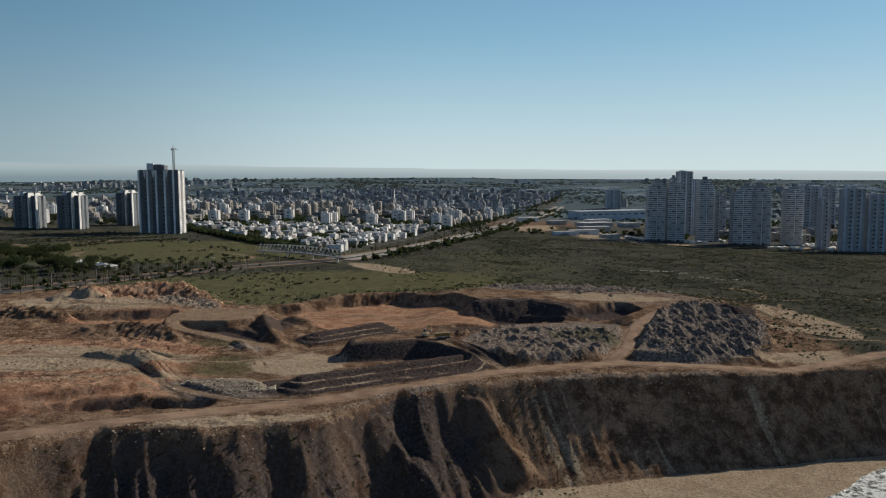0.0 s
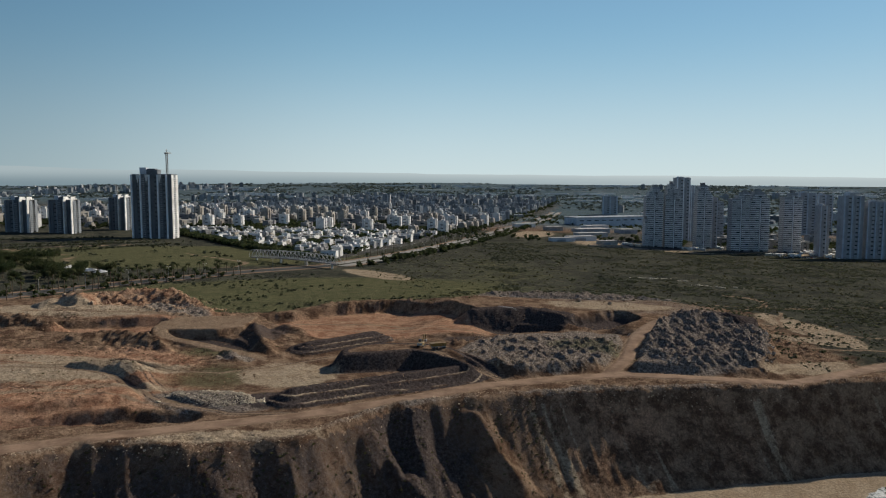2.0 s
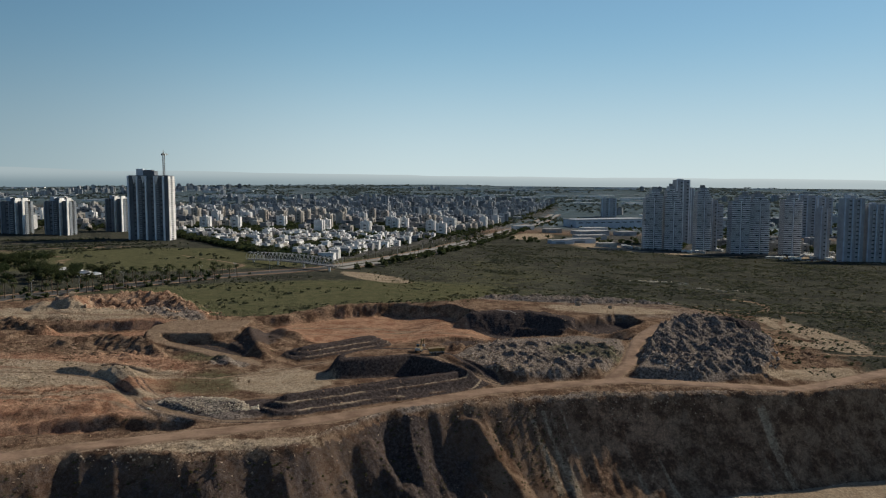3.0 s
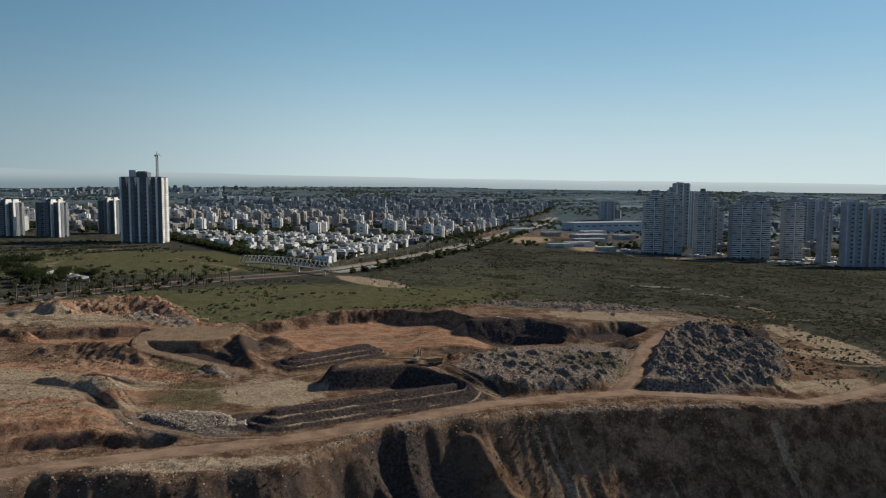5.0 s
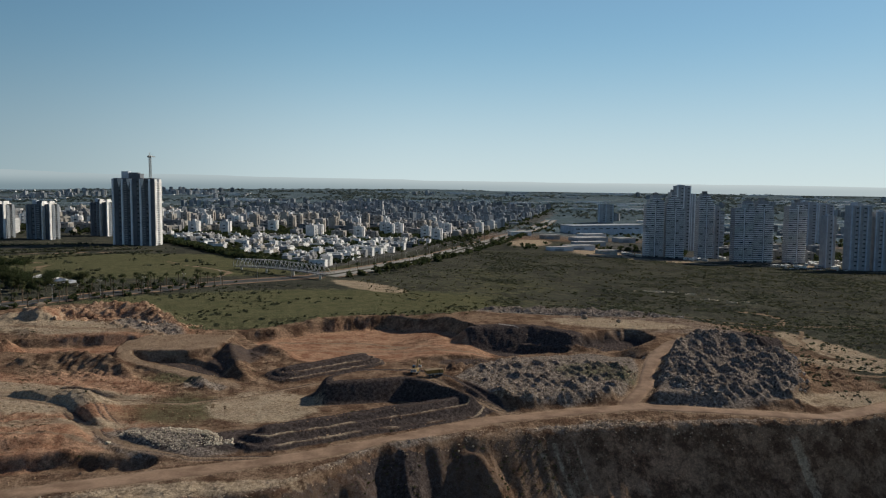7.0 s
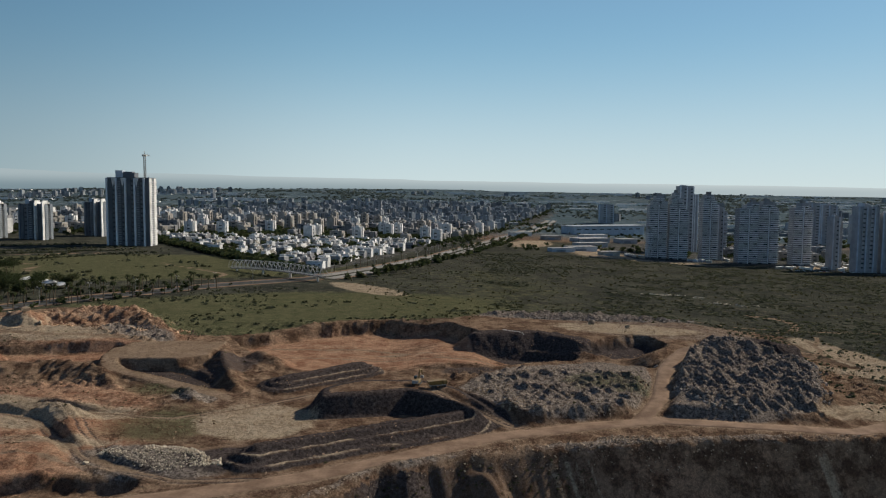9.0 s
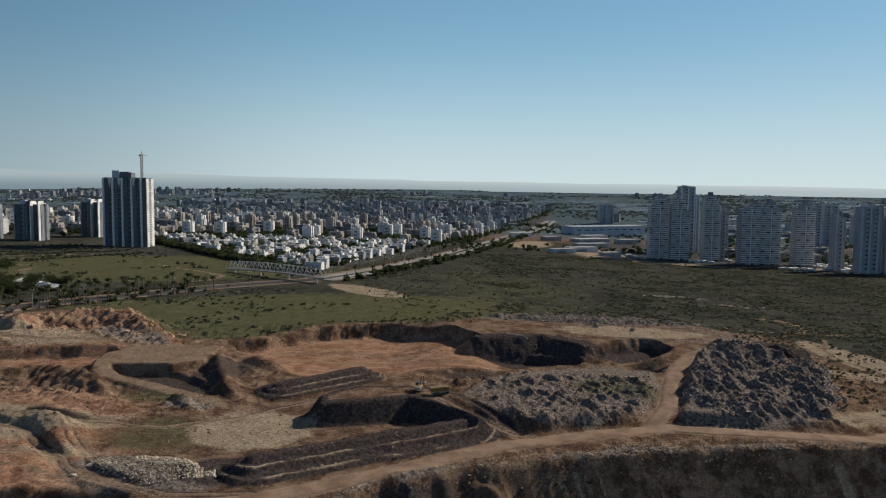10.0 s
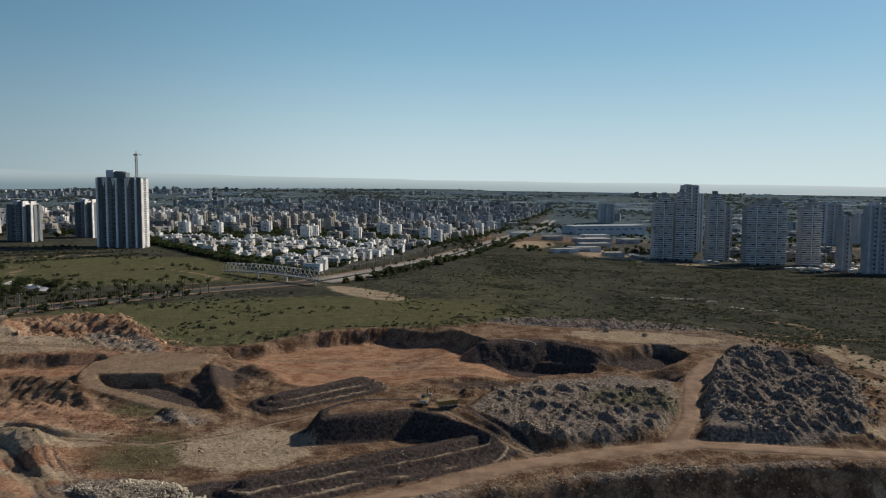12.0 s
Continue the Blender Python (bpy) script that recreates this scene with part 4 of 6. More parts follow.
def pier_tower(name, label, x, y, w, d, h, wall, pier, piers=6, floor_h=3.2, turn=0.0, group="towers by the scrub", side=None, mech=8.0, proud=1.6):
    """A tower of tall piers with recessed windows between them."""
    tw = thing(name, label, "apartment tower", pose(x, y + d / 2, land_at(x, y) - 0.5, 0, 0, turn), group)
    bm = bmesh.new()
    box(bm, -w / 2, w / 2, -d / 2, d / 2, 0, h)
    part("wall", bm, wall, tw)
    bay = w / piers
    for k in range(piers + 1):
        px = -w / 2 + k * bay
        wide = 0.9 if k % 2 else bay * 0.3
        bm = bmesh.new()
        box(bm, px - wide / 2, px + wide / 2, -d / 2 - (1.0 if k % 2 else proud), -d / 2 + 0.02, 0, h + (1.5 if k % 2 else 0.3))
        part("pier", bm, pier if k % 2 == 0 else wall, tw)
    n = int(h / floor_h)
    bm = bmesh.new()
    box(bm, -bay * 0.32, bay * 0.32, -d / 2 - 0.1, -d / 2 + 0.2, 0.5, 2.4)
    win = mesh_of("window", bm, M_GLASS)
    bm = bmesh.new()
    box(bm, -bay * 0.36, bay * 0.36, -d / 2 - 1.1, -d / 2, -0.12, 0.9)
    bal = mesh_of("balcony", bm, M_MIDWALL)
    for k in range(piers):
        px = -w / 2 + (k + 0.5) * bay
        for f in range(1, n):
            if k % 2 == 1 and f % 2 == 0:
                part("window", win, None, tw, at=(px, 0, f * floor_h))
            elif k % 4 == 2:
                part("balcony", bal, None, tw, at=(px, 0, f * floor_h))
    bm = bmesh.new()
    box(bm, w / 2, w / 2 + 1.6, -d * 0.48, d * 0.48, 0, 0.95)
    sb = mesh_of("balcony", bm, side or M_WHITE)
    for f in range(1, n):
        part("balcony", sb, None, tw, at=(0, 0, f * floor_h))
    bm = bmesh.new()
    box(bm, w / 2, w / 2 + 0.7, -d / 2, -d / 2 + d * 0.32, 0, h)
    box(bm, w / 2, w / 2 + 0.7, d / 2 - d * 0.32, d / 2, 0, h)
    part("side_wall", bm, side or M_WHITE, tw)
    bm = bmesh.new()
    box(bm, -w * 0.32, w * 0.12, -d * 0.28, d * 0.28, h, h + mech * 0.72)
    box(bm, -w * 0.24, w * 0.05, -d * 0.2, d * 0.2, h + mech * 0.72, h + mech * 0.86)
    part("plant_room", bm, wall, tw)
    bm = bmesh.new()
    box(bm, -w * 0.33, -w * 0.16, -d * 0.3, d * 0.1, h, h + mech)
    part("lift_house", bm, M_SLATE, tw)
    bm = bmesh.new()
    for a in ((-w / 2, w / 2, -d / 2, -d / 2 + 0.3), (-w / 2, w / 2, d / 2 - 0.3, d / 2), (-w / 2, -w / 2 + 0.3, -d / 2 + 0.3, d / 2 - 0.3), (w / 2 - 0.3, w / 2, -d / 2 + 0.3, d / 2 - 0.3)):
        box(bm, *a, h, h + 1.2)
    part("parapet", bm, wall, tw)
    return tw


big = pier_tower("apartment_tower", "tall dark apartment tower with pale piers beside a lawn", -420, 1108, 58, 26, 95, M_NIGHT, M_BAND, 9, group="", mech=11.0, proud=3.2)
for fx in (-19.3, -6.4, 12.9):
    bm = bmesh.new()
    v = [bm.verts.new(p) for p in ((fx - 2.6, -16.9, 95.5), (fx + 3.2, -16.9, 95.5), (fx, -16.9, 83), (fx - 2.6, -16.4, 95.5), (fx + 3.2, -16.4, 95.5), (fx, -16.4, 83))]
    for f in ((0, 2, 1), (3, 4, 5), (0, 1, 4, 3), (1, 2, 5, 4), (2, 0, 3, 5)):
        bm.faces.new([v[i] for i in f])
    part("crown_wedge", bm, M_WHITE, big, "white triangular wedge")
for x, y, w, h in ((-652, 1165, 38, 50), (-584, 1165, 38, 52), (-540, 1268, 30, 55)):
    tw = pier_tower("apartment_tower", "mid-rise dark tower with bright white end walls", x, y, w, 20, h, M_NIGHT, M_DARKWALL, 6, group="towers behind the lawn", mech=7.0, side=M_DARKWALL)
    for fx, wide in ((w / 2 - 12, 1.4), (w / 2 - 0.7, 1.4)):
        bm = bmesh.new()
        box(bm, fx - wide / 2, fx + wide / 2, -18.0, 3, 0, h + 3)
        box(bm, fx - wide / 2 + 0.3, fx + wide / 2 - 0.3, -16.5, -2, h + 3, h + 6)
        part("end_wall", bm, M_WHITE, tw, "bright white end wall")
balcony_tower("apartment_tower", "blue-grey balcony tower with a stepped top by the scrub", 369, 1240, 28, 18, 100, M_TINT, M_BAND, ((0.86, 0.0, 1.0), (0.93, 0.15, 1.0), (1.0, 0.35, 0.8)), fins=1)
balcony_tower("apartment_tower", "blue-grey balcony tower with a tapering crown", 401, 1237, 29, 18, 107, M_TINT, M_BAND, ((0.76, 0.0, 1.0), (0.84, 0.0, 0.85), (0.93, 0.1, 0.7), (1.0, 0.25, 0.5)), fins=1)
balcony_tower("apartment_tower", "low pale balcony wing beside the stepped tower", 354, 1232, 5, 16, 46, M_MIDWALL, M_BAND, ((1.0, 0.0, 1.0),), fins=0)
balcony_tower("apartment_tower", "grey balcony tower with a narrow crown by the scrub", 453, 1240, 24, 18, 106, M_TINT, M_BAND, ((0.88, 0, 1), (0.95, 0.05, 0.85), (1.0, 0.2, 0.7)), fins=1)
pier_tower("apartment_tower", "low grey tower leaning on a balcony tower", 475, 1252, 7.7, 18, 86, M_MIDWALL, M_SLATE, 2, mech=3.0, side=M_SLATE)
slim = pier_tower("apartment_tower", "slender tall grey tower behind lower ones", 476, 1415, 24, 26, 121, M_MIDWALL, M_BAND, 4, mech=3.0, side=M_SLATE)
bm = bmesh.new()
box(bm, 12.8, 23, -12, 12, 0, 107)
part("wing", bm, M_MIDWALL, slim)
for px_ in (16.0, 21.5):
    bm = bmesh.new()
    box(bm, px_ - 0.8, px_ + 0.8, -13.2, -11.9, 0, 108)
    part("pier", bm, M_BAND, slim)
balcony_tower("apartment_tower", "grey balcony tower partly hidden behind others", 579, 1515, 30, 28, 76, M_TINT, M_SLATE, ((1.0, 0, 1),), fins=1)
balcony_tower("apartment_tower", "dark balcony tower with a stepped roofline", 498, 1200, 29, 18, 96, M_TINT, M_BAND, ((0.9, 0.0, 1.0), (0.96, 0.35, 1.0), (1.0, 0.6, 1.0)), fins=1)
balcony_tower("apartment_tower", "dark balcony tower with terraces under its roof", 531, 1204, 31, 18, 98, M_TINT, M_BAND, ((0.9, 0.0, 1.0), (0.96, 0.1, 0.85), (1.0, 0.2, 0.7)), fins=1)
balcony_tower("apartment_tower", "dark balcony tower with a narrow roof block", 582, 1198, 28, 18, 97, M_TINT, M_BAND, ((0.94, 0, 1), (1.0, 0.4, 0.75)), fins=1)
pier_tower("apartment_tower", "dark slender link tower between broader ones", 556, 1245, 9.8, 18, 80, M_DARKWALL, M_MIDWALL, 2, mech=3.0, side=M_MIDWALL)
for x, y, w, h in ((869, 1715, 38, 98), (940, 1770, 34, 94), (1040, 1800, 44, 74), (780, 1800, 36, 70)):
    pier_tower("apartment_tower", "grey tower standing behind the front row", x, y, w, 24, h, M_MIDWALL, M_SLATE, 4, mech=5.0, side=M_SLATE)
pier_tower("apartment_tower", "low dark tower at the edge of the scrub", 601, 1135, 13, 18, 78, M_MIDWALL, M_SLATE, 3, mech=4.0, side=M_MIDWALL)
pier_tower("apartment_tower", "dark piered tower at the edge of the scrub", 625, 1100, 29, 18, 94, M_MIDWALL, M_SLATE, 5, mech=6.0, side=M_MIDWALL)
pier_tower("apartment_tower", "dark piered tower with a lower roof", 665, 1102, 35, 18, 86, M_MIDWALL, M_SLATE, 6, mech=4.0, side=M_MIDWALL)
pier_tower("apartment_tower", "dark broad tower beyond the parking ground", 723, 1112, 55, 18, 88, M_MIDWALL, M_SLATE, 6, mech=4.0, side=M_MIDWALL)
pier_tower("office_tower", "lone grey slab tower with a white side", 587, 2470, 46, 24, 62, M_MIDWALL, M_SLATE, 4, group="", mech=3.0)
pier_tower("apartment_tower", "lone dark tower among lower blocks", -172, 2560, 26, 24, 52, M_DARKWALL, M_MIDWALL, 3, group="", mech=3.0)

# ---- crane on the big tower ----
def lattice(bm, a, b, side, step, r=0.12):
    """A square lattice boom from a to b."""
    a, b = Vector(a), Vector(b)
    q = (b - a).to_track_quat("Z", "Y")
    n = max(1, int((b - a).length / step))
    c = [q @ Vector((sx * side / 2, sy * side / 2, 0)) for sx, sy in ((-1, -1), (1, -1), (1, 1), (-1, 1))]
    for k in range(4):
        rod(bm, a + c[k], b + c[k], r, r, 4)
    for i in range(n):
        p, w = a + (b - a) * (i / n), a + (b - a) * ((i + 1) / n)
        for k in range(4):
            rod(bm, p + c[k], w + c[(k + 1) % 4], r * 0.6, r * 0.6, 3)


crane = thing("tower_crane", "grey lattice tower crane standing against the dark tower", "crane", pose(-401, 1121, land_at(-425, 1108) + 94, 0, 0, 0))
bm = bmesh.new()
lattice(bm, (0, 0, -3), (0, 0, 33), 2.4, 3.0, 0.32)
part("mast", bm, M_CRANE, crane)
bm = bmesh.new()
lattice(bm, (0.0, 0.5, 33.5), (-1.5, 22, 33.5), 1.3, 3.0, 0.2)
part("jib", bm, M_CRANE, crane)
bm = bmesh.new()
lattice(bm, (0, -0.5, 33.5), (0.6, -8, 33.5), 1.3, 3.0, 0.2)
cj = part("counter_jib", bm, M_CRANE, crane)
bm = bmesh.new()
box(bm, -0.6, 1.6, -8.4, -6.4, 31.2, 33.4)
part("counterweight", bm, M_GREY, cj)
bm = bmesh.new()
rod(bm, (0, 0, 33), (0, 0, 39), 0.7, 0.2, 4)
rod(bm, (0, 0, 39), (-1.1, 17, 34), 0.1, 0.1, 3)
rod(bm, (0, 0, 39), (0.5, -7.5, 34), 0.1, 0.1, 3)
part("apex", bm, M_CRANE, crane)
bm = bmesh.new()
box(bm, 0.6, 2.4, -1.2, 0.6, 31.2, 33.3)
part("cab", bm, M_STEEL, crane)

# ---- town ----
def villa(w, d, h, wall, seed):
    """A small flat-roofed house with a set-back top storey."""
    r = random.Random(seed)
    ob = thing("house", "flat-roofed rendered house in a dense low quarter", "house", pose(0, 0, -50), "houses of the low quarter")
    bm = bmesh.new()
    box(bm, -w / 2, w / 2, -d / 2, d / 2, -1, h * 0.66)
    box(bm, -w / 2 + w * r.choice((0.0, 0.3)), w / 2 - w * r.choice((0.0, 0.2)), -d / 2 + 1.5, d / 2, h * 0.66, h)
    box(bm, -w / 2 - 1.2, -w / 2 + w * 0.4, -d / 2 - 1.4, -d / 2, -1, h * 0.4)
    part("wall", bm, wall, ob)
    bm = bmesh.new()
    box(bm, -w / 2 + 0.3, w / 2 - 0.3, -d / 2 + 1.8, d / 2 - 0.3, h, h + 0.25)
    roof = part("roof", bm, M_ROOF, ob)
    bm = bmesh.new()
    box(bm, w * 0.1, w * 0.1 + 2.2, 0, 1.8, h + 0.25, h + 2.1)
    part("water_heater", bm, M_WHITE, roof, "white rooftop water heater")
    for k in range(3):
        bm = bmesh.new()
        x = -w * 0.3 + k * w * 0.3
        box(bm, x - 0.8, x + 0.8, -d / 2 - 0.03, -d / 2 + 0.2, h * 0.42, h * 0.42 + 1.5)
        part("window", bm, M_GLASS, ob)
    return ob


def block(w, d, h, wall, seed):
    """An apartment block with bays, loggias and storey lines."""
    r = random.Random(seed)
    ob = thing("apartment_block", "rendered mid-rise apartment block among trees", "apartment block", pose(0, 0, -50), "apartment blocks of the town")
    bm = bmesh.new()
    n = int(h / 3.1)
    levels = [(-1, 0)]
    for k in range(1, n):
        levels += [(k * 3.1 - 0.25, 0), (k * 3.1 - 0.25, 0.25), (k * 3.1 + 0.1, 0.25), (k * 3.1 + 0.1, 0)]
    stack(bm, w, d, levels + [(h, 0)])
    part("wall", bm, wall, ob)
    for s in (-1, 1):
        bm = bmesh.new()
        box(bm, s * w * 0.3 - w * 0.12, s * w * 0.3 + w * 0.12, -d / 2 - 1.6, -d / 2, -1, h - r.choice((0, 3.1)))
        part("bay", bm, wall, ob)
    bm = bmesh.new()
    box(bm, w / 2, w / 2 + 1.5, -d * 0.25, d * 0.25, -1, h - r.choice((0, 3.1)))
    part("bay", bm, wall, ob)
    for k in range(1, n, 2):
        bm = bmesh.new()
        box(bm, -w * 0.15, w * 0.15, -d / 2 - 0.2, -d / 2 + 0.1, k * 3.1 + 0.5, k * 3.1 + 2.3)
        part("window", bm, M_GLASS, ob)
    bm = bmesh.new()
    box(bm, -w / 2 + 0.4, w / 2 - 0.4, -d / 2 + 0.4, d / 2 - 0.4, h, h + 0.3)
    roof = part("roof", bm, M_ROOF, ob)
    bm = bmesh.new()
    box(bm, -2.5, 2.5, -2.5, 2.5, h + 0.3, h + 3.2)
    part("stair_house", bm, wall, roof)
    return ob


def inside(x, y):
    """Whether a place lies in the town, well off its roads."""
    if y < np.interp(x, TOWN_X, TOWN_Y) + 8:
        return False
    return x < np.interp(y, (860, 1030, 1350, 2330, 3100), (-128, -80, 18, 296, 510))


rng = random.Random(4)
villas = [villa(w, d, h, m, 30 + k) for k, (w, d, h, m) in enumerate(((13, 9, 8.4, M_WHITE), (15, 9, 9.0, M_CREAM), (12, 9, 9.2, M_GREY), (20, 9, 8.0, M_WHITE), (14, 10, 10.6, M_WHITE)))]
blocks = [block(w, d, h, m, 50 + k) for k, (w, d, h, m) in enumerate(((24, 13, 15, M_CREAM), (17, 14, 24, M_WHITE), (30, 12, 14, M_GREY), (15, 15, 30, M_CREAM), (20, 13, 22, M_GREY)))]
used_v, used_b, tree_xy, far_xy = set(), set(), [], []
AX, AY = (0.287, 0.958), (0.958, -0.287)     # along the town road, and across it


def settle(pool, used, k, m):
    if k not in used:
        used.add(k)
        pool[k].matrix_basis = m
        return pool[k]
    return copy_thing(pool[k], m)


n_v = n_b = 0
low_xy = []
NEAR_ROWS = 36
for r_ in range(0, 90):
    along_road = 10 + r_ * 18
    if r_ >= NEAR_ROWS:
        along_road = 10 + NEAR_ROWS * 18 + (r_ - NEAR_ROWS) * 42
    if along_road > 2350:
        break
    for c_ in range(0, 70):
        across = -26 - c_ * (21 if r_ < NEAR_ROWS else 40)
        if across < -1050:
            break
        jx, jy = rng.uniform(-4, 4), rng.uniform(-4, 4)
        x = -112 + AX[0] * along_road + AY[0] * across + jx
        y = 862 + AX[1] * along_road + AY[1] * across + jy
        if not inside(x, y) or abs(x) > 0.62 * y + 60:
            continue
        street = r_ % 4 == 3 or c_ % 5 == 4
        if street and r_ < NEAR_ROWS:
            if rng.random() < 0.7:
                tree_xy.append((x, y))
            continue
        tone = vnoise(np.array([x / 160.0]), np.array([y / 160.0]), 90)[0]
        z = land_at(x, y)
        turn = -16.7 + rng.choice((0, 0, 90)) + rng.uniform(-6, 6)
        low = y < 1330 and tone > 0.22 or y < 1000
        if low and n_v >= 300:
            low_xy.append((x, y))
        elif low:
            if rng.random() < 0.86:
                settle(villas, used_v, rng.choice((0, 0, 1, 3, 3, 2, 2, 4)), pose(x, y, z, 0, 0, turn))
                n_v += 1
            else:
                tree_xy.append((x, y))
        elif y > 1040 and n_b < 235:
            if r_ < NEAR_ROWS and (c_ % 2 or r_ % 2 or rng.random() < 0.2):
                tree_xy.append((x, y))
                continue
            if rng.random() < 0.62:
                settle(blocks, used_b, rng.choice((0, 0, 1, 2, 3, 4) if y > 1500 else (0, 0, 2, 1)), pose(x, y, z, 0, 0, turn))
                n_b += 1
            tree_xy.append((x + 20, y + 12))
        else:
            far_xy.append((x, y))
            tree_xy.append((x + 20, y + 10))
for x, y in ((-700, 1420), (-660, 1440), (-625, 1430), (-590, 1450), (-560, 1440), (-530, 1470), (-500, 1450), (-470, 1430), (-760, 1400), (-730, 1340), (-800, 1420), (-690, 1280)):
    settle(blocks, used_b, rng.choice((1, 3, 4)), pose(x, y, land_at(x, y), 0, 0, rng.uniform(-30, 30)))

# far blocks, too small to tell apart
def block_proto(w, d, h):
    bm = bmesh.new()
    box(bm, -w / 2, w / 2, -d / 2, d / 2, -1, h)
    box(bm, -w * 0.2, w * 0.2, -d / 2 - 1.5, d / 2 + 1.5, -1, h * 0.94)
    box(bm, -2.5, 2.5, -2.5, 2.5, h, h + 3)
    return arrays(bm)


rs = np.random.default_rng(12)
fx, fy = rs.uniform(-2600, 2600, 2600), rs.uniform(1650, 4300, 2600)
keep = (np.abs(fx) < 0.66 * fy) & (fbm(fx, fy, 420, 3, 91) > 0.12 + 0.00008 * (fy - 1600)) & ((fx < np.interp(fy, (1350, 2330, 3100, 4300), (44, 300, 500, 800)) - 20) | (fx > np.interp(fy, (1350, 2330, 3100, 4300), (260, 560, 760, 1100))))
far = np.concatenate([np.array(far_xy), np.stack([fx, fy], -1)[keep]])
if low_xy:
    lx_ = np.array(low_xy)
    scatter("distant_houses", [block_proto(9, 7, 6.5), block_proto(8, 8, 8), block_proto(12, 7, 6)], on_land(lx_[:, 0], lx_[:, 1]), np.ones(len(lx_)), surface("house_render", (0.345, 0.328, 0.305), (0.575, 0.552, 0.517), 0.05, 0.5, 0.85, island=0.35), "pale flat-roofed houses deeper in the low quarter", "distant houses")
scatter("distant_buildings", [block_proto(20, 14, 9), block_proto(24, 15, 18), block_proto(18, 16, 25), block_proto(40, 25, 8)], on_land(far[:, 0], far[:, 1]), np.ones(len(far)), surface("far_render", (0.17, 0.185, 0.2), (0.30, 0.315, 0.325), 0.02, 0.5, 0.85, island=0.4), "pale rendered town buildings far across the plain", "distant buildings")

bm = bmesh.new()
box(bm, -60, 60, -9, 9, -2, 5)
shed_a = arrays(bm)
gx_, gy_ = rs.uniform(-2700, 2900, 420), rs.uniform(2400, 4500, 420)
keep = (np.abs(gx_) < 0.66 * gy_) & (fbm(gx_, gy_, 500, 2, 88) > 0.1)
gpts = on_land(gx_[keep], gy_[keep])
bigm = put_mesh("greenhouses", np.concatenate([shed_a[0][None] * np.ones((len(gpts), 1, 1)) + gpts[:, None, :]]).reshape(-1, 3), (shed_a[1][None] + (np.arange(len(gpts)) * len(shed_a[0]))[:, None, None]).reshape(-1, 3), [M_WHITE])
tagged(new("greenhouses", bigm), "white greenhouse roofs scattered over the far plain", "greenhouses", kind="stuff")
for x, y in ((640, 1330), (668, 1360), (700, 1330), (612, 1400), (655, 1440), (735, 1390), (520, 1330), (545, 1360), (560, 1300), (700, 1460), (760, 1480), (600, 1290), (630, 1262)):
    settle(blocks, used_b, rng.choice((0, 2)), pose(x, y, land_at(x, y), 0, 0, rng.uniform(-30, 30)))
    tree_xy.append((x + 15, y - 14))

# ---- hangar and building ground by the towers ----
hangar = thing("market_hall", "long low grey hall with a pale roof beyond the scrub", "hall", pose(445, 1925, land_at(445, 1925), 0, 0, 21))
bm = bmesh.new()
box(bm, -105, 105, -30, 30, -1, 22)
part("wall", bm, M_SLATE, hangar)
bm = bmesh.new()
box(bm, -107, 107, -32, 32, 22, 24)
part("roof", bm, M_MIDWALL, hangar)
for k in range(9):
    bm = bmesh.new()
    box(bm, -96 + k * 22, -84 + k * 22, -30.3, -29.8, 14, 16.5)
    part("window", bm, M_GLASS, hangar)
for x, y, w, d, h, turn, m in ((300, 1420, 60, 26, 7, 15, M_MIDWALL), (255, 1290, 50, 24, 7, 15, M_SLATE), (330, 1560, 70, 40, 9, 18, M_MIDWALL), (250, 1560, 36, 22, 8, 15, M_CREAM), (215, 1250, 40, 18, 6, 15, M_SLATE), (420, 1620, 40, 30, 9, 18, M_MIDWALL), (200, 1660, 46, 24, 8, 15, M_WHITE), (285, 1220, 30, 18, 6, 10, M_CREAM), (370, 1710, 60, 30, 10, 20, M_WHITE)):
    ob = thing("workshop", "low flat-roofed shed beside a bare building site", "shed", pose(x, y, land_at(x, y), 0, 0, turn), "low sheds by the building site")
    bm = bmesh.new()
    box(bm, -w / 2, w / 2, -d / 2, d / 2, -1, h)
    part("wall", bm, m, ob)
    bm = bmesh.new()
    box(bm, -w / 2 - 0.6, w / 2 + 0.6, -d / 2 - 0.6, d / 2 + 0.6, h, h + 0.6)
    part("roof", bm, M_ROOF, ob)
    bm = bmesh.new()
    box(bm, -w * 0.3, w * 0.1, -d / 2 - 0.1, -d / 2 + 0.2, 0, h * 0.6)
    part("door", bm, M_DARKWALL, ob)

M_HOOP = surface("weathered_white_steel", (0.34, 0.34, 0.33), (0.46, 0.46, 0.45), 0.5, 3.0, 0.5)
# ---- footbridge with a tube of white hoops ----
A_, B_ = Vector((-208, 850, 0)), Vector((-100, 772, 0))
bridge = thing("footbridge", "white steel footbridge in a tube of slanted hoops", "bridge", pose(A_.x, A_.y, land_at(A_.x, A_.y) + 2, 0, 0, math.degrees(math.atan2(B_.y - A_.y, B_.x - A_.x))))
LEN = (B_ - A_).length
def deck_z(u):
    return 1.8 * math.sin(math.pi * u) + 1.0
bm = bmesh.new()
rings = [[bm.verts.new((LEN * k / 24, y, deck_z(k / 24) + dz)) for y, dz in ((-2.5, 0), (2.5, 0), (2.5, -1), (-2.5, -1))] for k in range(25)]
for a, b in zip(rings[:-1], rings[1:]):
    for k in range(4):
        bm.faces.new((a[k], b[k], b[(k + 1) % 4], a[(k + 1) % 4]))
part("deck", bm, M_GREY, bridge)
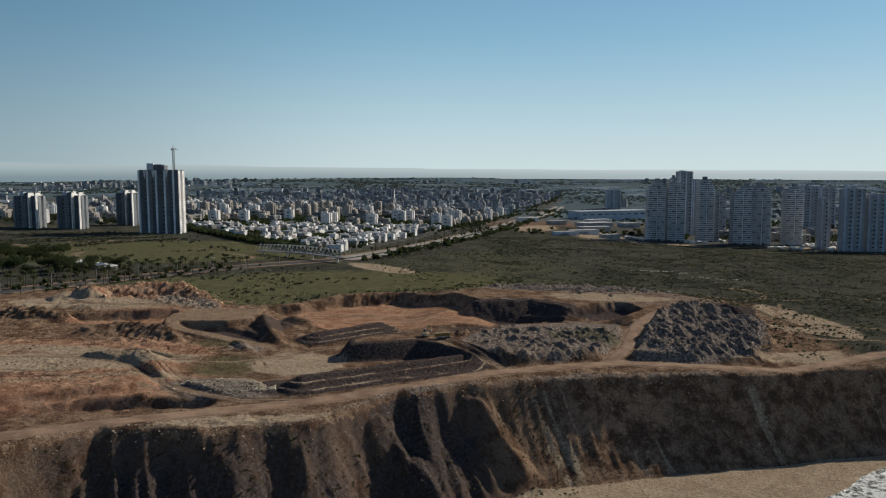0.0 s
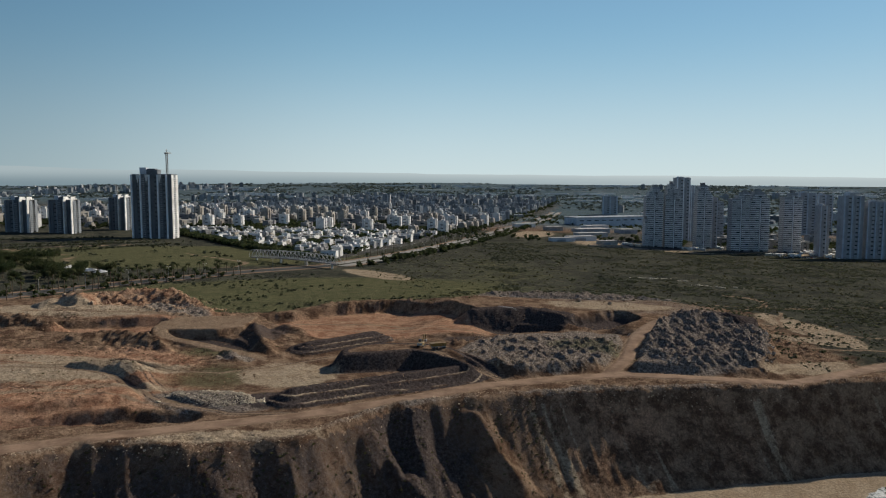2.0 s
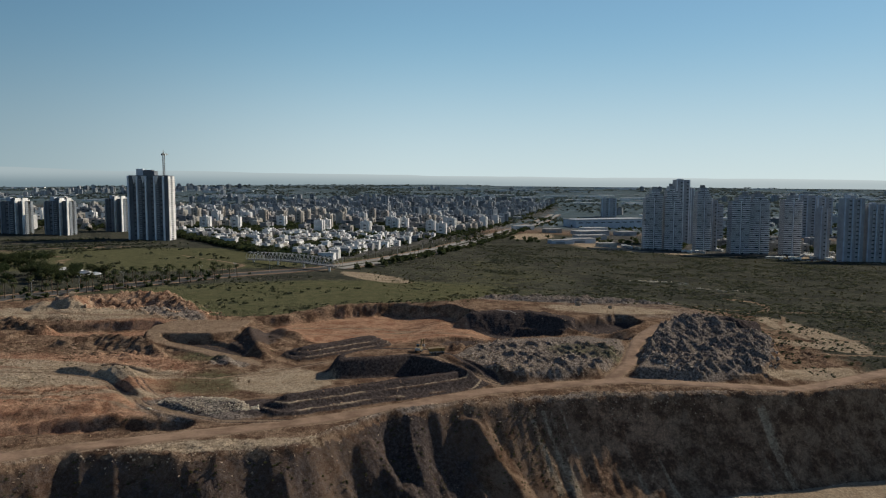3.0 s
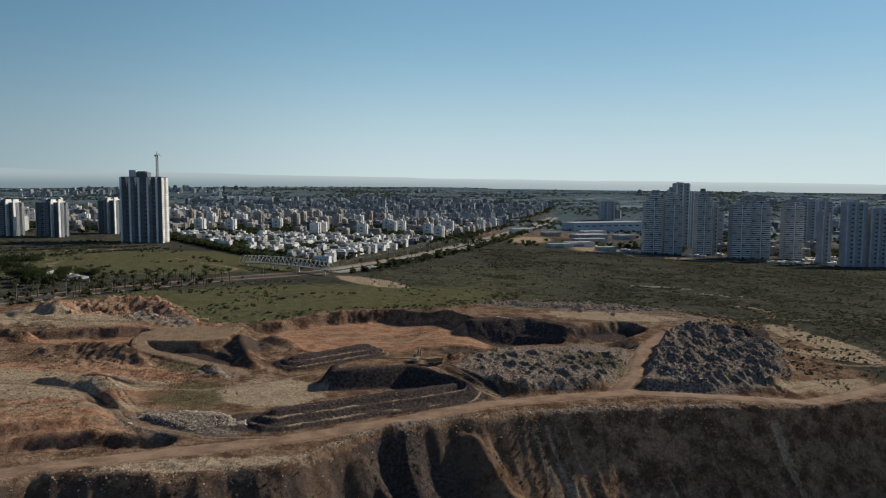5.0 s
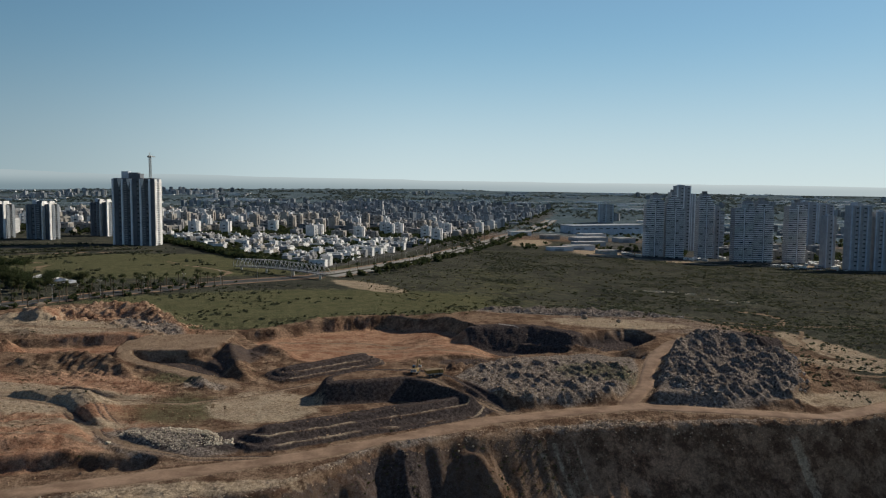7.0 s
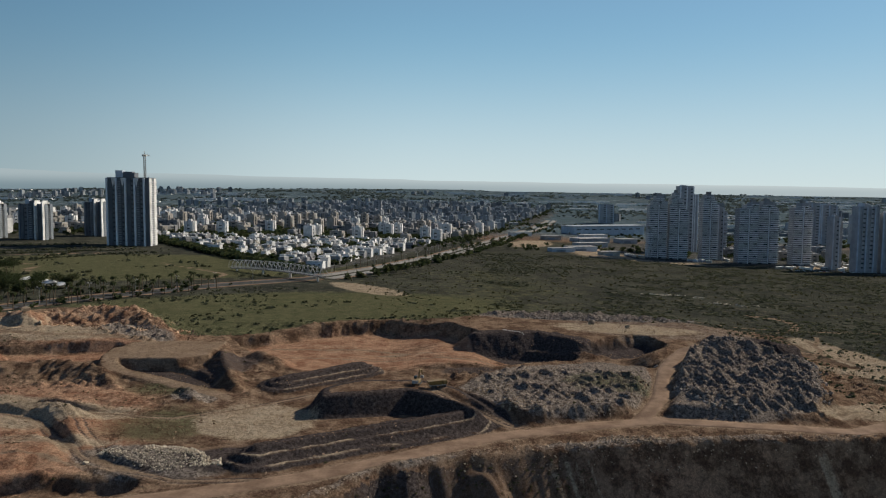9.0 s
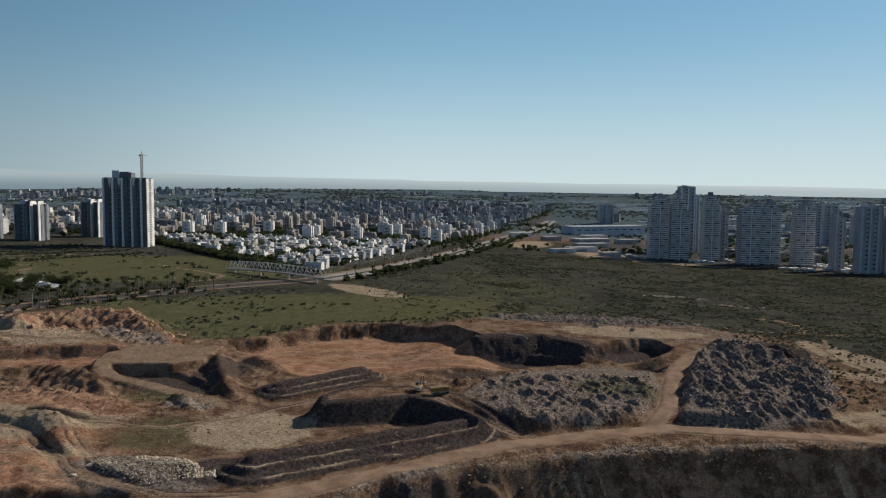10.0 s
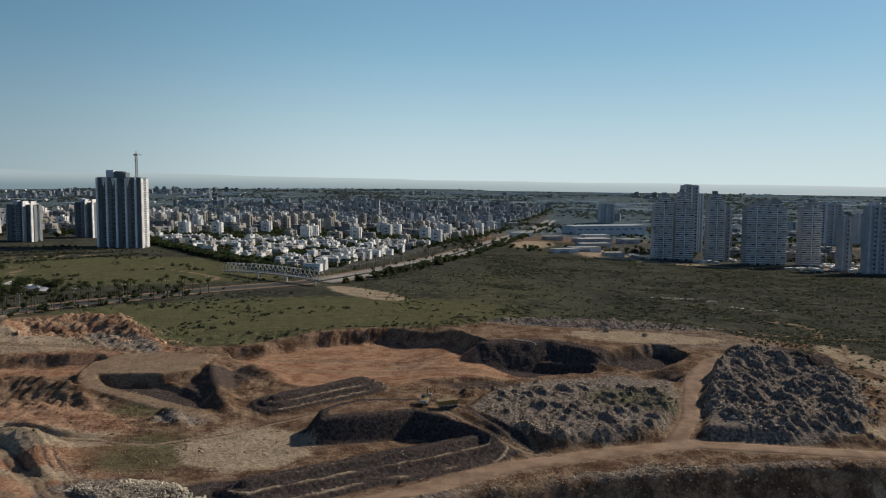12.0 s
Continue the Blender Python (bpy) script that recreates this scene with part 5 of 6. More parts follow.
def hoop(lean):
    bm = bmesh.new()
    pts = []
    for k in range(13):
        a = math.pi * k / 12
        pts.append((lean * (math.sin(a) * 2.4 + math.cos(a) * 3.4), -5.0 * math.cos(a), 8.2 * math.sin(a)))
    tube(bm, pts, 0.2)
    return mesh_of("hoop", bm, M_HOOP)
hoops = (hoop(1.0), hoop(-1.0))
for k in range(44):
    u = (k + 0.5) / 44
    part("hoop", hoops[k % 2], None, bridge, at=(LEN * u, 0, deck_z(u)))
for y in (-2.5, 2.5):
    bm = bmesh.new()
    tube(bm, [(LEN * k / 24, y, deck_z(k / 24) + 1.1) for k in range(25)], 0.12, 4)
    part("handrail", bm, M_STEEL, bridge)
for u in (0.06, 0.36, 0.66, 0.94):
    bm = bmesh.new()
    rod(bm, (LEN * u, 0, -5), (LEN * u, 0, deck_z(u) - 0.6), 1.1, 1.1, 10)
    part("pier", bm, M_CONCRETE, bridge)

# ---- street lamps, palms, trees ----
lamp = thing("street_lamp", "grey steel street lamp by the carriageway", "street lamp", pose(0, 0, -50), "street lamps")
bm = bmesh.new()
rod(bm, (0, 0, -0.5), (0, 0, 11), 0.22, 0.14, 6)
part("pole", bm, M_CRANE, lamp)
for s in (-1, 1):
    bm = bmesh.new()
    rod(bm, (0, 0, 10.8), (0, s * 2.4, 11.6), 0.12, 0.1, 5)
    arm = part("arm", bm, M_CRANE, lamp)
    bm = bmesh.new()
    box(bm, -0.25, 0.25, s * 2.4 - 0.5, s * 2.4 + 0.5, 11.5, 11.75)
    part("lamp_head", bm, M_STEEL, arm)
first = True
for x, y, a in line_points(ROAD_TOWN[:5], 42, 20) + line_points(ROAD_COAST[1:], 38, 15):
    m = pose(x, y, land_at(x, y), 0, 0, a)
    if first:
        lamp.matrix_basis, first = m, False
    else:
        copy_thing(lamp, m)


def palm(seed, tall):
    r = random.Random(seed)
    ob = thing("palm_tree", "tall palm tree with a thin trunk beside the road", "palm tree", pose(0, 0, -50), "palms along the road")
    bm = bmesh.new()
    lean = r.uniform(-0.4, 0.4)
    for k in range(5):
        rod(bm, (lean * (k / 5) ** 2, 0, tall * k / 5 - 0.3), (lean * ((k + 1) / 5) ** 2, 0, tall * (k + 1) / 5), 0.36 - 0.03 * k, 0.33 - 0.03 * k, 7)
    part("trunk", bm, M_TRUNK, ob)
    bm = bmesh.new()
    for k in range(20):
        a, up = k * 2.4 + r.uniform(-0.2, 0.2), r.uniform(-0.3, 1.1)
        d = Vector((math.cos(a), math.sin(a), 0))
        s = Vector((-d.y, d.x, 0))
        pts, n = [], 6
        for i in range(n + 1):
            u = i / n
            c = Vector((lean, 0, tall)) + d * (2.9 * u) + Vector((0, 0, 2.6 * up * u - 2.9 * u * u))
            w = 0.55 * math.sin(math.pi * (0.12 + 0.86 * u))
            pts.append((bm.verts.new(c - s * w - Vector((0, 0, 0.25 * w))), bm.verts.new(c + Vector((0, 0, 0.1))), bm.verts.new(c + s * w - Vector((0, 0, 0.25 * w)))))
        for i in range(n):
            for j in range(2):
                bm.faces.new((pts[i][j], pts[i + 1][j], pts[i + 1][j + 1], pts[i][j + 1]))
    part("crown", bm, M_PALM, ob)
    return ob


palms = [palm(k, h) for k, h in enumerate((12.0, 10.5, 13.0))]
used_p = set()
spots = [(x + nx_ * math.sin(radians(a)), y - nx_ * math.cos(radians(a))) for x, y, a in line_points(ROAD_COAST[1:5], 10, 5) for nx_ in (-18, 0, 18)]
spots += [(x + nx_ * math.sin(radians(a)), y - nx_ * math.cos(radians(a))) for x, y, a in line_points(ROAD_TOWN[:4], 26, 5) for nx_ in (-25, 25)]
for x, y in spots:
    if rng.random() < 0.82:
        x, y = x + rng.uniform(-3, 3), y + rng.uniform(-3, 3)
        settle(palms, used_p, rng.randrange(3), pose(x, y, land_at(x, y), 0, 0, rng.uniform(0, 360)))


def tree(seed, tall, spread):
    r = random.Random(seed)
    ob = thing("tree", "dark green broad-crowned tree in a roadside grove", "tree", pose(0, 0, -50), "trees of the grove")
    bm = bmesh.new()
    rod(bm, (0, 0, -0.4), (0.1, 0, tall * 0.45), 0.32, 0.2, 7)
    tips = []
    for k in range(6):
        a = k * 1.05 + r.uniform(-0.3, 0.3)
        tip = Vector((math.cos(a) * spread * 0.55, math.sin(a) * spread * 0.55, tall * r.uniform(0.6, 0.9)))
        rod(bm, (0.1, 0, tall * r.uniform(0.3, 0.45)), tip, 0.14, 0.05, 5)
        tips.append(tip)
    part("trunk", bm, M_TRUNK, ob)
    bm = bmesh.new()
    for k in range(900):
        c = r.choice(tips) * r.uniform(0.75, 1.0) + Vector((r.gauss(0, 1), r.gauss(0, 1), r.gauss(0, 0.8))).normalized() * spread * 0.38 * r.uniform(0.5, 1.0)
        u = Vector((r.gauss(0, 1), r.gauss(0, 1), r.gauss(0, 0.7))).normalized() * r.uniform(0.42, 0.75)
        w = u.cross(Vector((r.gauss(0, 1), r.gauss(0, 1), r.gauss(0, 1)))).normalized() * r.uniform(0.2, 0.35)
        bm.faces.new([bm.verts.new(p) for p in (c - u, c - w, c + u, c + w)])
    part("crown", bm, M_TREE, ob)
    return ob


CANOPIES = ((-345, 709), (-330, 699), (-317, 690), (-303, 680))
trees = [tree(k, h, s) for k, (h, s) in enumerate(((12, 7.5), (9.5, 6.5), (14, 8.5)))]
used_t = set()
for _ in range(64):
    u = rng.random()
    x, y = (rng.uniform(-480, -392), rng.uniform(700, 790)) if u < 0.62 else (rng.uniform(-395, -295), rng.uniform(620, 690) + 10)
    settle(trees, used_t, rng.randrange(3), pose(x, y, land_at(x, y), 0, 0, rng.uniform(0, 360)))
for x, y in CANOPIES:
    ob = thing("shade_canopy", "white tensile canopy on posts beside the grove", "canopy", pose(x, y, land_at(x, y), 0, 0, 15), "white canopies")
    bm = bmesh.new()
    top = bm.verts.new((0, 0, 5.6))
    ring = [bm.verts.new((7.5 * math.cos(k * math.pi / 4), 6 * math.sin(k * math.pi / 4), 3.6 if k % 2 else 3.1)) for k in range(8)]
    for k in range(8):
        bm.faces.new((ring[k], ring[(k + 1) % 8], top))
    ex = bmesh.ops.extrude_face_region(bm, geom=bm.faces[:])
    bmesh.ops.translate(bm, vec=(0, 0, -0.08), verts=[g for g in ex["geom"] if isinstance(g, bmesh.types.BMVert)])
    part("canopy", bm, M_WHITE, ob)
    for k in range(4):
        bm = bmesh.new()
        a = k * math.pi / 2 + math.pi / 4
        rod(bm, (6.8 * math.cos(a), 5.4 * math.sin(a), -0.3), (6.8 * math.cos(a), 5.4 * math.sin(a), 3.6), 0.14, 0.14, 6)
        part("post", bm, M_STEEL, ob)

# town trees and far woods
clumps = [arrays(leaf_clump(k, 14, 0.45, 0.9)) for k in range(5)]
rt = np.random.default_rng(21)
txy = np.array(tree_xy)
txy = np.repeat(txy, 4, 0) + rt.normal(0, 9, (len(txy) * 4, 2))
wx, wy = rt.uniform(-1300, 1300, 2600), rt.uniform(1250, 2300, 2600)
keep = (np.abs(wx) < 0.64 * wy) & (fbm(wx, wy, 300, 3, 92) > -0.05)
belt = np.array([(x + rt.normal(0, 6), y + rt.normal(0, 8)) for x, y, a in line_points([(-460, 1270), (-280, 1036), (-150, 868), (-118, 858)], 1.3)] + [(x + rt.normal(28, 4), y + rt.normal(0, 4)) for x, y, a in line_points(ROAD_TOWN[:5], 10)] + [(x + rt.choice((-17, 17)) * math.sin(radians(a)) + rt.normal(0, 2), y - rt.choice((-17, 17)) * math.cos(radians(a)) + rt.normal(0, 2)) for x, y, a in line_points(ROAD_COAST[1:5], 3.2)])
txy = np.concatenate([txy, np.stack([wx, wy], -1)[keep], belt])
scatter("town_trees", clumps, on_land(txy[:, 0], txy[:, 1]), np.where(np.arange(len(txy)) > len(txy) - 150, 0.5, 1.0) * rt.uniform(6, 12, len(txy)), M_TREE, "dark green street trees and far woods", "trees", squash=0.85)

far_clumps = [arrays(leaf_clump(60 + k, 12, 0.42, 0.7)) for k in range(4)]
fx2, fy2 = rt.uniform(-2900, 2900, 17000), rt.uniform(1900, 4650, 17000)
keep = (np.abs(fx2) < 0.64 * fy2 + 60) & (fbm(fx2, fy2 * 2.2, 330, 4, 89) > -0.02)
scatter("far_woods", far_clumps, on_land(fx2[keep], fy2[keep]), rt.uniform(9, 20, int(keep.sum())), M_TREE_HAZED, "dark groves and tree lines over the far plain, tinted with haze", "woods", squash=0.55)

# ---- rubble, stones and clods ----
M_SPOIL = surface("pale_spoil", (0.52, 0.44, 0.33), (0.66, 0.58, 0.46), 0.5, 2.5, 0.9, island=0.25)
M_ROCK_PALE = surface("pale_limestone", (0.414, 0.345, 0.253), (0.621, 0.54, 0.414), 0.5, 2.5, 0.9, 0, 0.15, 0.2, 0.3)
rock_meshes = {}
rock_protos = []
for k in range(12):
    rock_protos.append(arrays(rock_proto(200 + k)))
    for key, mat_ in (("grey", M_ROCK), ("tan", M_ROCK_TAN), ("ochre", M_ROCK_ORANGE), ("pale", M_ROCK_PALE)):
        rock_meshes[key, k] = mesh_of("rock", rock_proto(200 + k), mat_)


def heap_spots(seed, n, cx, cy, a, b, turn, power=0.5):
    r = np.random.default_rng(seed)
    rad, ang = r.random(n) ** power, r.uniform(0, math.tau, n)
    u, w = a * rad * np.cos(ang), b * rad * np.sin(ang)
    c, s = math.cos(radians(turn)), math.sin(radians(turn))
    return cx + u * c - w * s, cy + u * s + w * c


def rubble(name, label, seed, n, singles, cx, cy, a, b, turn, lo, hi, key, off_track=True):
    """A heap whose foremost stones are pieces of their own and whose rest is one mesh."""
    r = np.random.default_rng(seed)
    x, y = heap_spots(seed, n, cx, cy, a, b, turn)
    size = lo + (hi - lo) * r.random(n) ** 2.6
    ok = oval(x, y, cx, cy, a, b, turn) + 0.75 * fbm(x, y, 11, 3, seed) > 0.12
    for pts, half in TRACKS:
        ok &= along(pts, x, y)[0] > half + 1.0
    x, y, size = x[ok], y[ok], size[ok]
    pts = on_land(x, y, 0.0) + np.stack([x * 0, x * 0, size * 0.12], -1)
    order = np.argsort(-size * r.uniform(0.3, 1.0, len(size)))
    mine, rest = order[:singles], order[singles:]
    ob = thing(name, label, "rubble heap", pose(cx, cy, land_at(cx, cy)))
    base = Vector((cx, cy, land_at(cx, cy)))
    rr = random.Random(seed)
    for i in mine:
        st = new("rock", rock_meshes[key, rr.randrange(12)])
        st.parent = ob
        st.matrix_basis = Matrix.LocRotScale(Vector(pts[i]) - base, Euler((rr.uniform(-0.4, 0.4), rr.uniform(-0.4, 0.4), rr.uniform(0, 6.28))), Vector((size[i] * rr.uniform(0.8, 1.3), size[i] * rr.uniform(0.8, 1.2), size[i] * rr.uniform(0.7, 1.2))))
    local = pts[rest] - np.array(base)
    scatter("rubble", rock_protos, local, size[rest], {"grey": M_ROCK, "tan": M_ROCK_TAN, "ochre": M_ROCK_ORANGE, "pale": M_ROCK_PALE}[key], "", "", ob)
    return ob


rubble("rubble_heap", "big heap of grey broken rock beside the haul road", 301, 2600, 240, 152, 425, 40, 64, -20, 0.6, 2.2, "grey")
rubble("rubble_heap", "flat-topped heap of grey and tan broken rock", 302, 1700, 200, 62, 392, 46, 36, 20, 0.5, 2.1, "tan")
rubble("stone_field", "low spread of pale loose stones beside tracks", 303, 1700, 160, -90, 308, 24, 12, -12, 0.6, 1.9, "pale")
rubble("rubble_bank", "bank of broken stones along the edge of the scrub", 304, 2400, 90, 104, 578, 80, 17, -3, 0.8, 2.6, "grey")
rubble("sand_hill_stones", "broken tan rocks on an orange sand hill", 305, 900, 80, -195, 532, 54, 25, -12, 0.5, 2.8, "ochre")

rc = np.random.default_rng(31)
M_CLOD = surface("brown_clods", (0.195, 0.128, 0.0825), (0.33, 0.225, 0.15), 0.4, 2.5, 0.95, island=0.35)


def strewn(name, label, x, y, lo, hi, mat_, category):
    size = lo + (hi - lo) * rc.random(len(x)) ** 3
    return scatter(name, rock_protos, on_land(x, y, -0.05), size, mat_, label, category)


n = 20000
x, y = rc.uniform(-270, 290, n), rc.uniform(230, 580, n)
ok = (cliff_depth(x, y) > 1) & (fbm(x, y, 22, 3, 93) > -0.02) & (y < np.interp(x, EDGE_X, EDGE_Y) + 6)
for pts, half in TRACKS:
    ok &= along(pts, x, y)[0] > half + 0.5
ok &= (within(DARK_HEAP, x, y) < -9) & (within(RED_FLOOR, x, y) < -3) & (within(PLATFORM, x, y) < -2) & (along(RAMP, x, y)[0] > 5)
strewn("loose_stones", "loose brown clods and stones over the diggings", x[ok], y[ok], 0.25, 1.3, M_CLOD, "stones")
x = rc.uniform(-220, 290, 3200)
y = np.interp(x, LIP_X, LIP_Y) + rc.normal(2.5, 3.2, 3200)
ok = along(TRACK_MAIN, x, y)[0] > 6
strewn("edge_stones", "pale stones pushed up along the cliff edge", x[ok], y[ok], 0.25, 1.2, M_ROCK_TAN, "stones")
x, y = heap_spots(35, 500, 76, 341, 14, 5, 10)
strewn("edge_stones", "pale rubble tipped at the cliff edge", x, y, 0.4, 1.6, M_ROCK_TAN, "stones")
x = rc.uniform(-150, 290, 1500)
y = np.interp(x, LIP_X, LIP_Y) - rc.uniform(4, 48, 1500)
ok = fbm(x, y, 12, 3, 94) > 0.05
strewn("cliff_stones", "brown stones caught on the cliff face", x[ok], y[ok], 0.3, 1.0, M_CLOD, "stones")
x, y = heap_spots(36, 420, 232, 748, 34, 9, -12)
keep = fbm(x, y, 12, 2, 77) > 0.12
x, y = x[keep], y[keep]
x2, y2 = heap_spots(37, 160, 268, 700, 24, 7, -25)
keep = fbm(x2, y2, 9, 2, 78) > 0.12
x2, y2 = x2[keep], y2[keep]
strewn("pale_spoil", "pale spoil tipped among the scrub", np.concatenate([x, x2]), np.concatenate([y, y2]), 1.2, 3.4, M_SPOIL, "spoil")

x, y = heap_spots(38, 200, 50, 510, 9, 0.9, -35)
strewn("pale_spill", "pale stones spilled at the edge of a dark bank", x, y, 0.25, 0.7, M_CONCRETE, "stones")
for bx_, by_, bs_ in ((107, 548, 5.0), (-247, 524, 6.0), (-236, 520, 4.0), (-259, 528, 4.5), (128, 538, 3.6)):
    st = new("boulder", rock_meshes["tan", int(bs_) % 12])
    st.matrix_basis = Matrix.LocRotScale((bx_, by_, land_at(bx_, by_) + bs_ * 0.25), Euler((0.2, 0.1, bx_)), Vector((bs_, bs_, bs_ * 1.1)))
    tagged(st, "big dark boulder standing on bare ground", "boulder", "big boulders")

# ---- scrub ----
bush = [arrays(leaf_clump(400 + k, 8, 0.5, 0.6)) for k in range(6)]
rb = np.random.default_rng(41)


def plant(name, label, x, y, lo, hi, mat_, squash=0.75):
    size = lo + (hi - lo) * rb.random(len(x)) ** 2
    return scatter(name, bush, on_land(x, y, 0.1), size, mat_, label, "shrubs", squash=squash)


n = 52000
y = 480 + (1180 - 480) * rb.random(n) ** 0.8
x = rb.uniform(-0.36, 0.64, n) * y
right_of_road = x > np.interp(y, (560, 700, 806, 915, 1104, 1300), (-30, -50, -85, -30, 42, 110))
ok = right_of_road & (y > np.interp(x, EDGE_X, EDGE_Y) + 5) & (0.9 * fbm(x, y, 95, 4, 95) + 0.8 * fbm(x, y, 22, 3, 87) > 0.1 + 0.25 * smooth(-x, -160, 20)) & (y < np.where(x > 300, 1160, 1240))
plant("scrub", "low dark green scrub over the open ground", x[ok], y[ok], 0.8, 5.0, M_LEAF, 0.4)
ok2 = (rb.random(len(x)) < 0.1) & right_of_road & (y > np.interp(x, EDGE_X, EDGE_Y) - 20) & ~ok & (y < 1150)
plant("dry_scrub", "dry brown scrub between green bushes", x[ok2], y[ok2], 1.0, 3.0, M_LEAF_DRY)
n = 900
x, y = rb.uniform(-260, 0, n), rb.uniform(515, 720, n)
ok = (y > np.interp(x, EDGE_X, EDGE_Y) + 6) & (along(ROAD_COAST, x, y)[0] > 22) & (fbm(x, y, 40, 3, 96) > 0.0) & (x > np.interp(y, (470, 545, 618, 725, 806), (-410, -300, -255, -175, -100)))
plant("meadow_bushes", "scattered dark bushes on the dry meadow", x[ok], y[ok], 1.2, 4.0, M_LEAF)
n = 2600
x, y = rb.uniform(-620, -130, n), rb.uniform(640, 1090, n)
ok = (along(ROAD_COAST, x, y)[0] > 22) & (fbm(x, y, 50, 4, 97) > 0.12) & (y < np.interp(x, TOWN_X, TOWN_Y) - 8) & (x < np.interp(y, (470, 545, 618, 725, 806), (-450, -345, -300, -215, -130)))
plant("park_bushes", "dark bushes and low trees about the park lawn", x[ok], y[ok], 1.5, 6.0, M_LEAF)
n = 2600
x, y = rb.uniform(195, 330, n), rb.uniform(385, 600, n)
ok = (cliff_depth(x, y) > 3) & (fbm(x, y, 24, 3, 98) > -0.08) & (along(TRACK_MAIN, x, y)[0] > 6)
plant("cliff_top_scrub", "low green and brown scrub by sandy tracks", x[ok], y[ok], 0.7, 2.6, M_LEAF)
n = 2200
x, y = rb.uniform(-240, 120, n), rb.uniform(290, 500, n)
ok = (fbm(x, y, 26, 3, 99) > 0.22)
for pts, half in TRACKS:
    ok &= along(pts, x, y)[0] > half + 1
plant("weeds", "tufts of weeds on old spoil", x[ok], y[ok], 0.4, 1.3, M_LEAF_DRY, 0.6)
n = 2400
x = rb.uniform(-180, 60, n)
y = np.interp(x, LIP_X, LIP_Y) - rb.uniform(1, 46, n)
plant("cliff_weeds", "dry tufts on the cliff face", x, y, 0.4, 1.6, M_LEAF_DRY, 0.6)
ex_, ey_ = rb.uniform(-110, 60, 70), rb.normal(6, 4, 70)
plant("pit_edge_bushes", "dark bushes along the rim of the red pit", ex_, np.interp(ex_, EDGE_X, EDGE_Y) + ey_, 1.5, 3.8, M_LEAF)

hx_, hy_ = [], []
for pts in ([(-560, 930), (-417, 1091)], [(-530, 915), (-440, 1010), (-395, 1040)], [(-470, 850), (-395, 976), (-370, 1000)], [(-620, 1010), (-480, 1110)]):
    for px_, py_, a_ in line_points(pts, 1.4):
        hx_.append(px_ + rb.normal(0, 3.5))
        hy_.append(py_ + rb.normal(0, 3.5))
plant("hedgerows", "dark hedgerows in bands across the park slope", np.array(hx_), np.array(hy_), 2.0, 6.0, M_LEAF)

# ---- cabins and containers on the building plots ----
M_SITE = [surface("site_" + n, c, tuple(v * 1.2 for v in c), 0.3, 2.0, 0.6) for n, c in (("white", (0.6, 0.59, 0.56)), ("tan", (0.42, 0.35, 0.27)), ("blue", (0.14, 0.2, 0.27)), ("grey", (0.3, 0.3, 0.29)))]


def cabin(paint):
    ob = thing("site_cabin", "boxy site cabin on a bare building plot", "site cabin", pose(0, 0, -50), "site cabins between the towers")
    bm = bmesh.new()
    box(bm, -4.5, 4.5, -1.6, 1.6, 0, 3.2)
    part("body", bm, paint, ob)
    bm = bmesh.new()
    box(bm, -4.7, 4.7, -1.8, 1.8, 3.2, 3.45)
    part("roof", bm, M_SITE[0], ob)
    for k in range(2):
        bm = bmesh.new()
        box(bm, -3 + k * 3.4, -1.4 + k * 3.4, -1.66, -1.5, 1.2, 2.3)
        part("window", bm, M_GLASS, ob)
    bm = bmesh.new()
    box(bm, 2.9, 3.9, -1.66, -1.5, 0.1, 2.2)
    part("door", bm, M_DARKWALL, ob)
    return ob


cabins = [cabin(p) for p in M_SITE]
used_s = set()
rsite = random.Random(17)
for cx, cy, a_, b_, count in ((425, 1205, 14, 16, 8), (484, 1250, 10, 40, 8), (600, 1180, 26, 40, 26), (640, 1230, 40, 30, 14), (330, 1240, 14, 30, 6), (560, 1132, 50, 10, 14)):
    for _ in range(count):
        x, y = cx + rsite.uniform(-a_, a_), cy + rsite.uniform(-b_, b_)
        settle(cabins, used_s, rsite.choice((0, 0, 0, 1, 1, 2, 3)), pose(x, y, land_at(x, y), 0, 0, rsite.uniform(0, 180)))

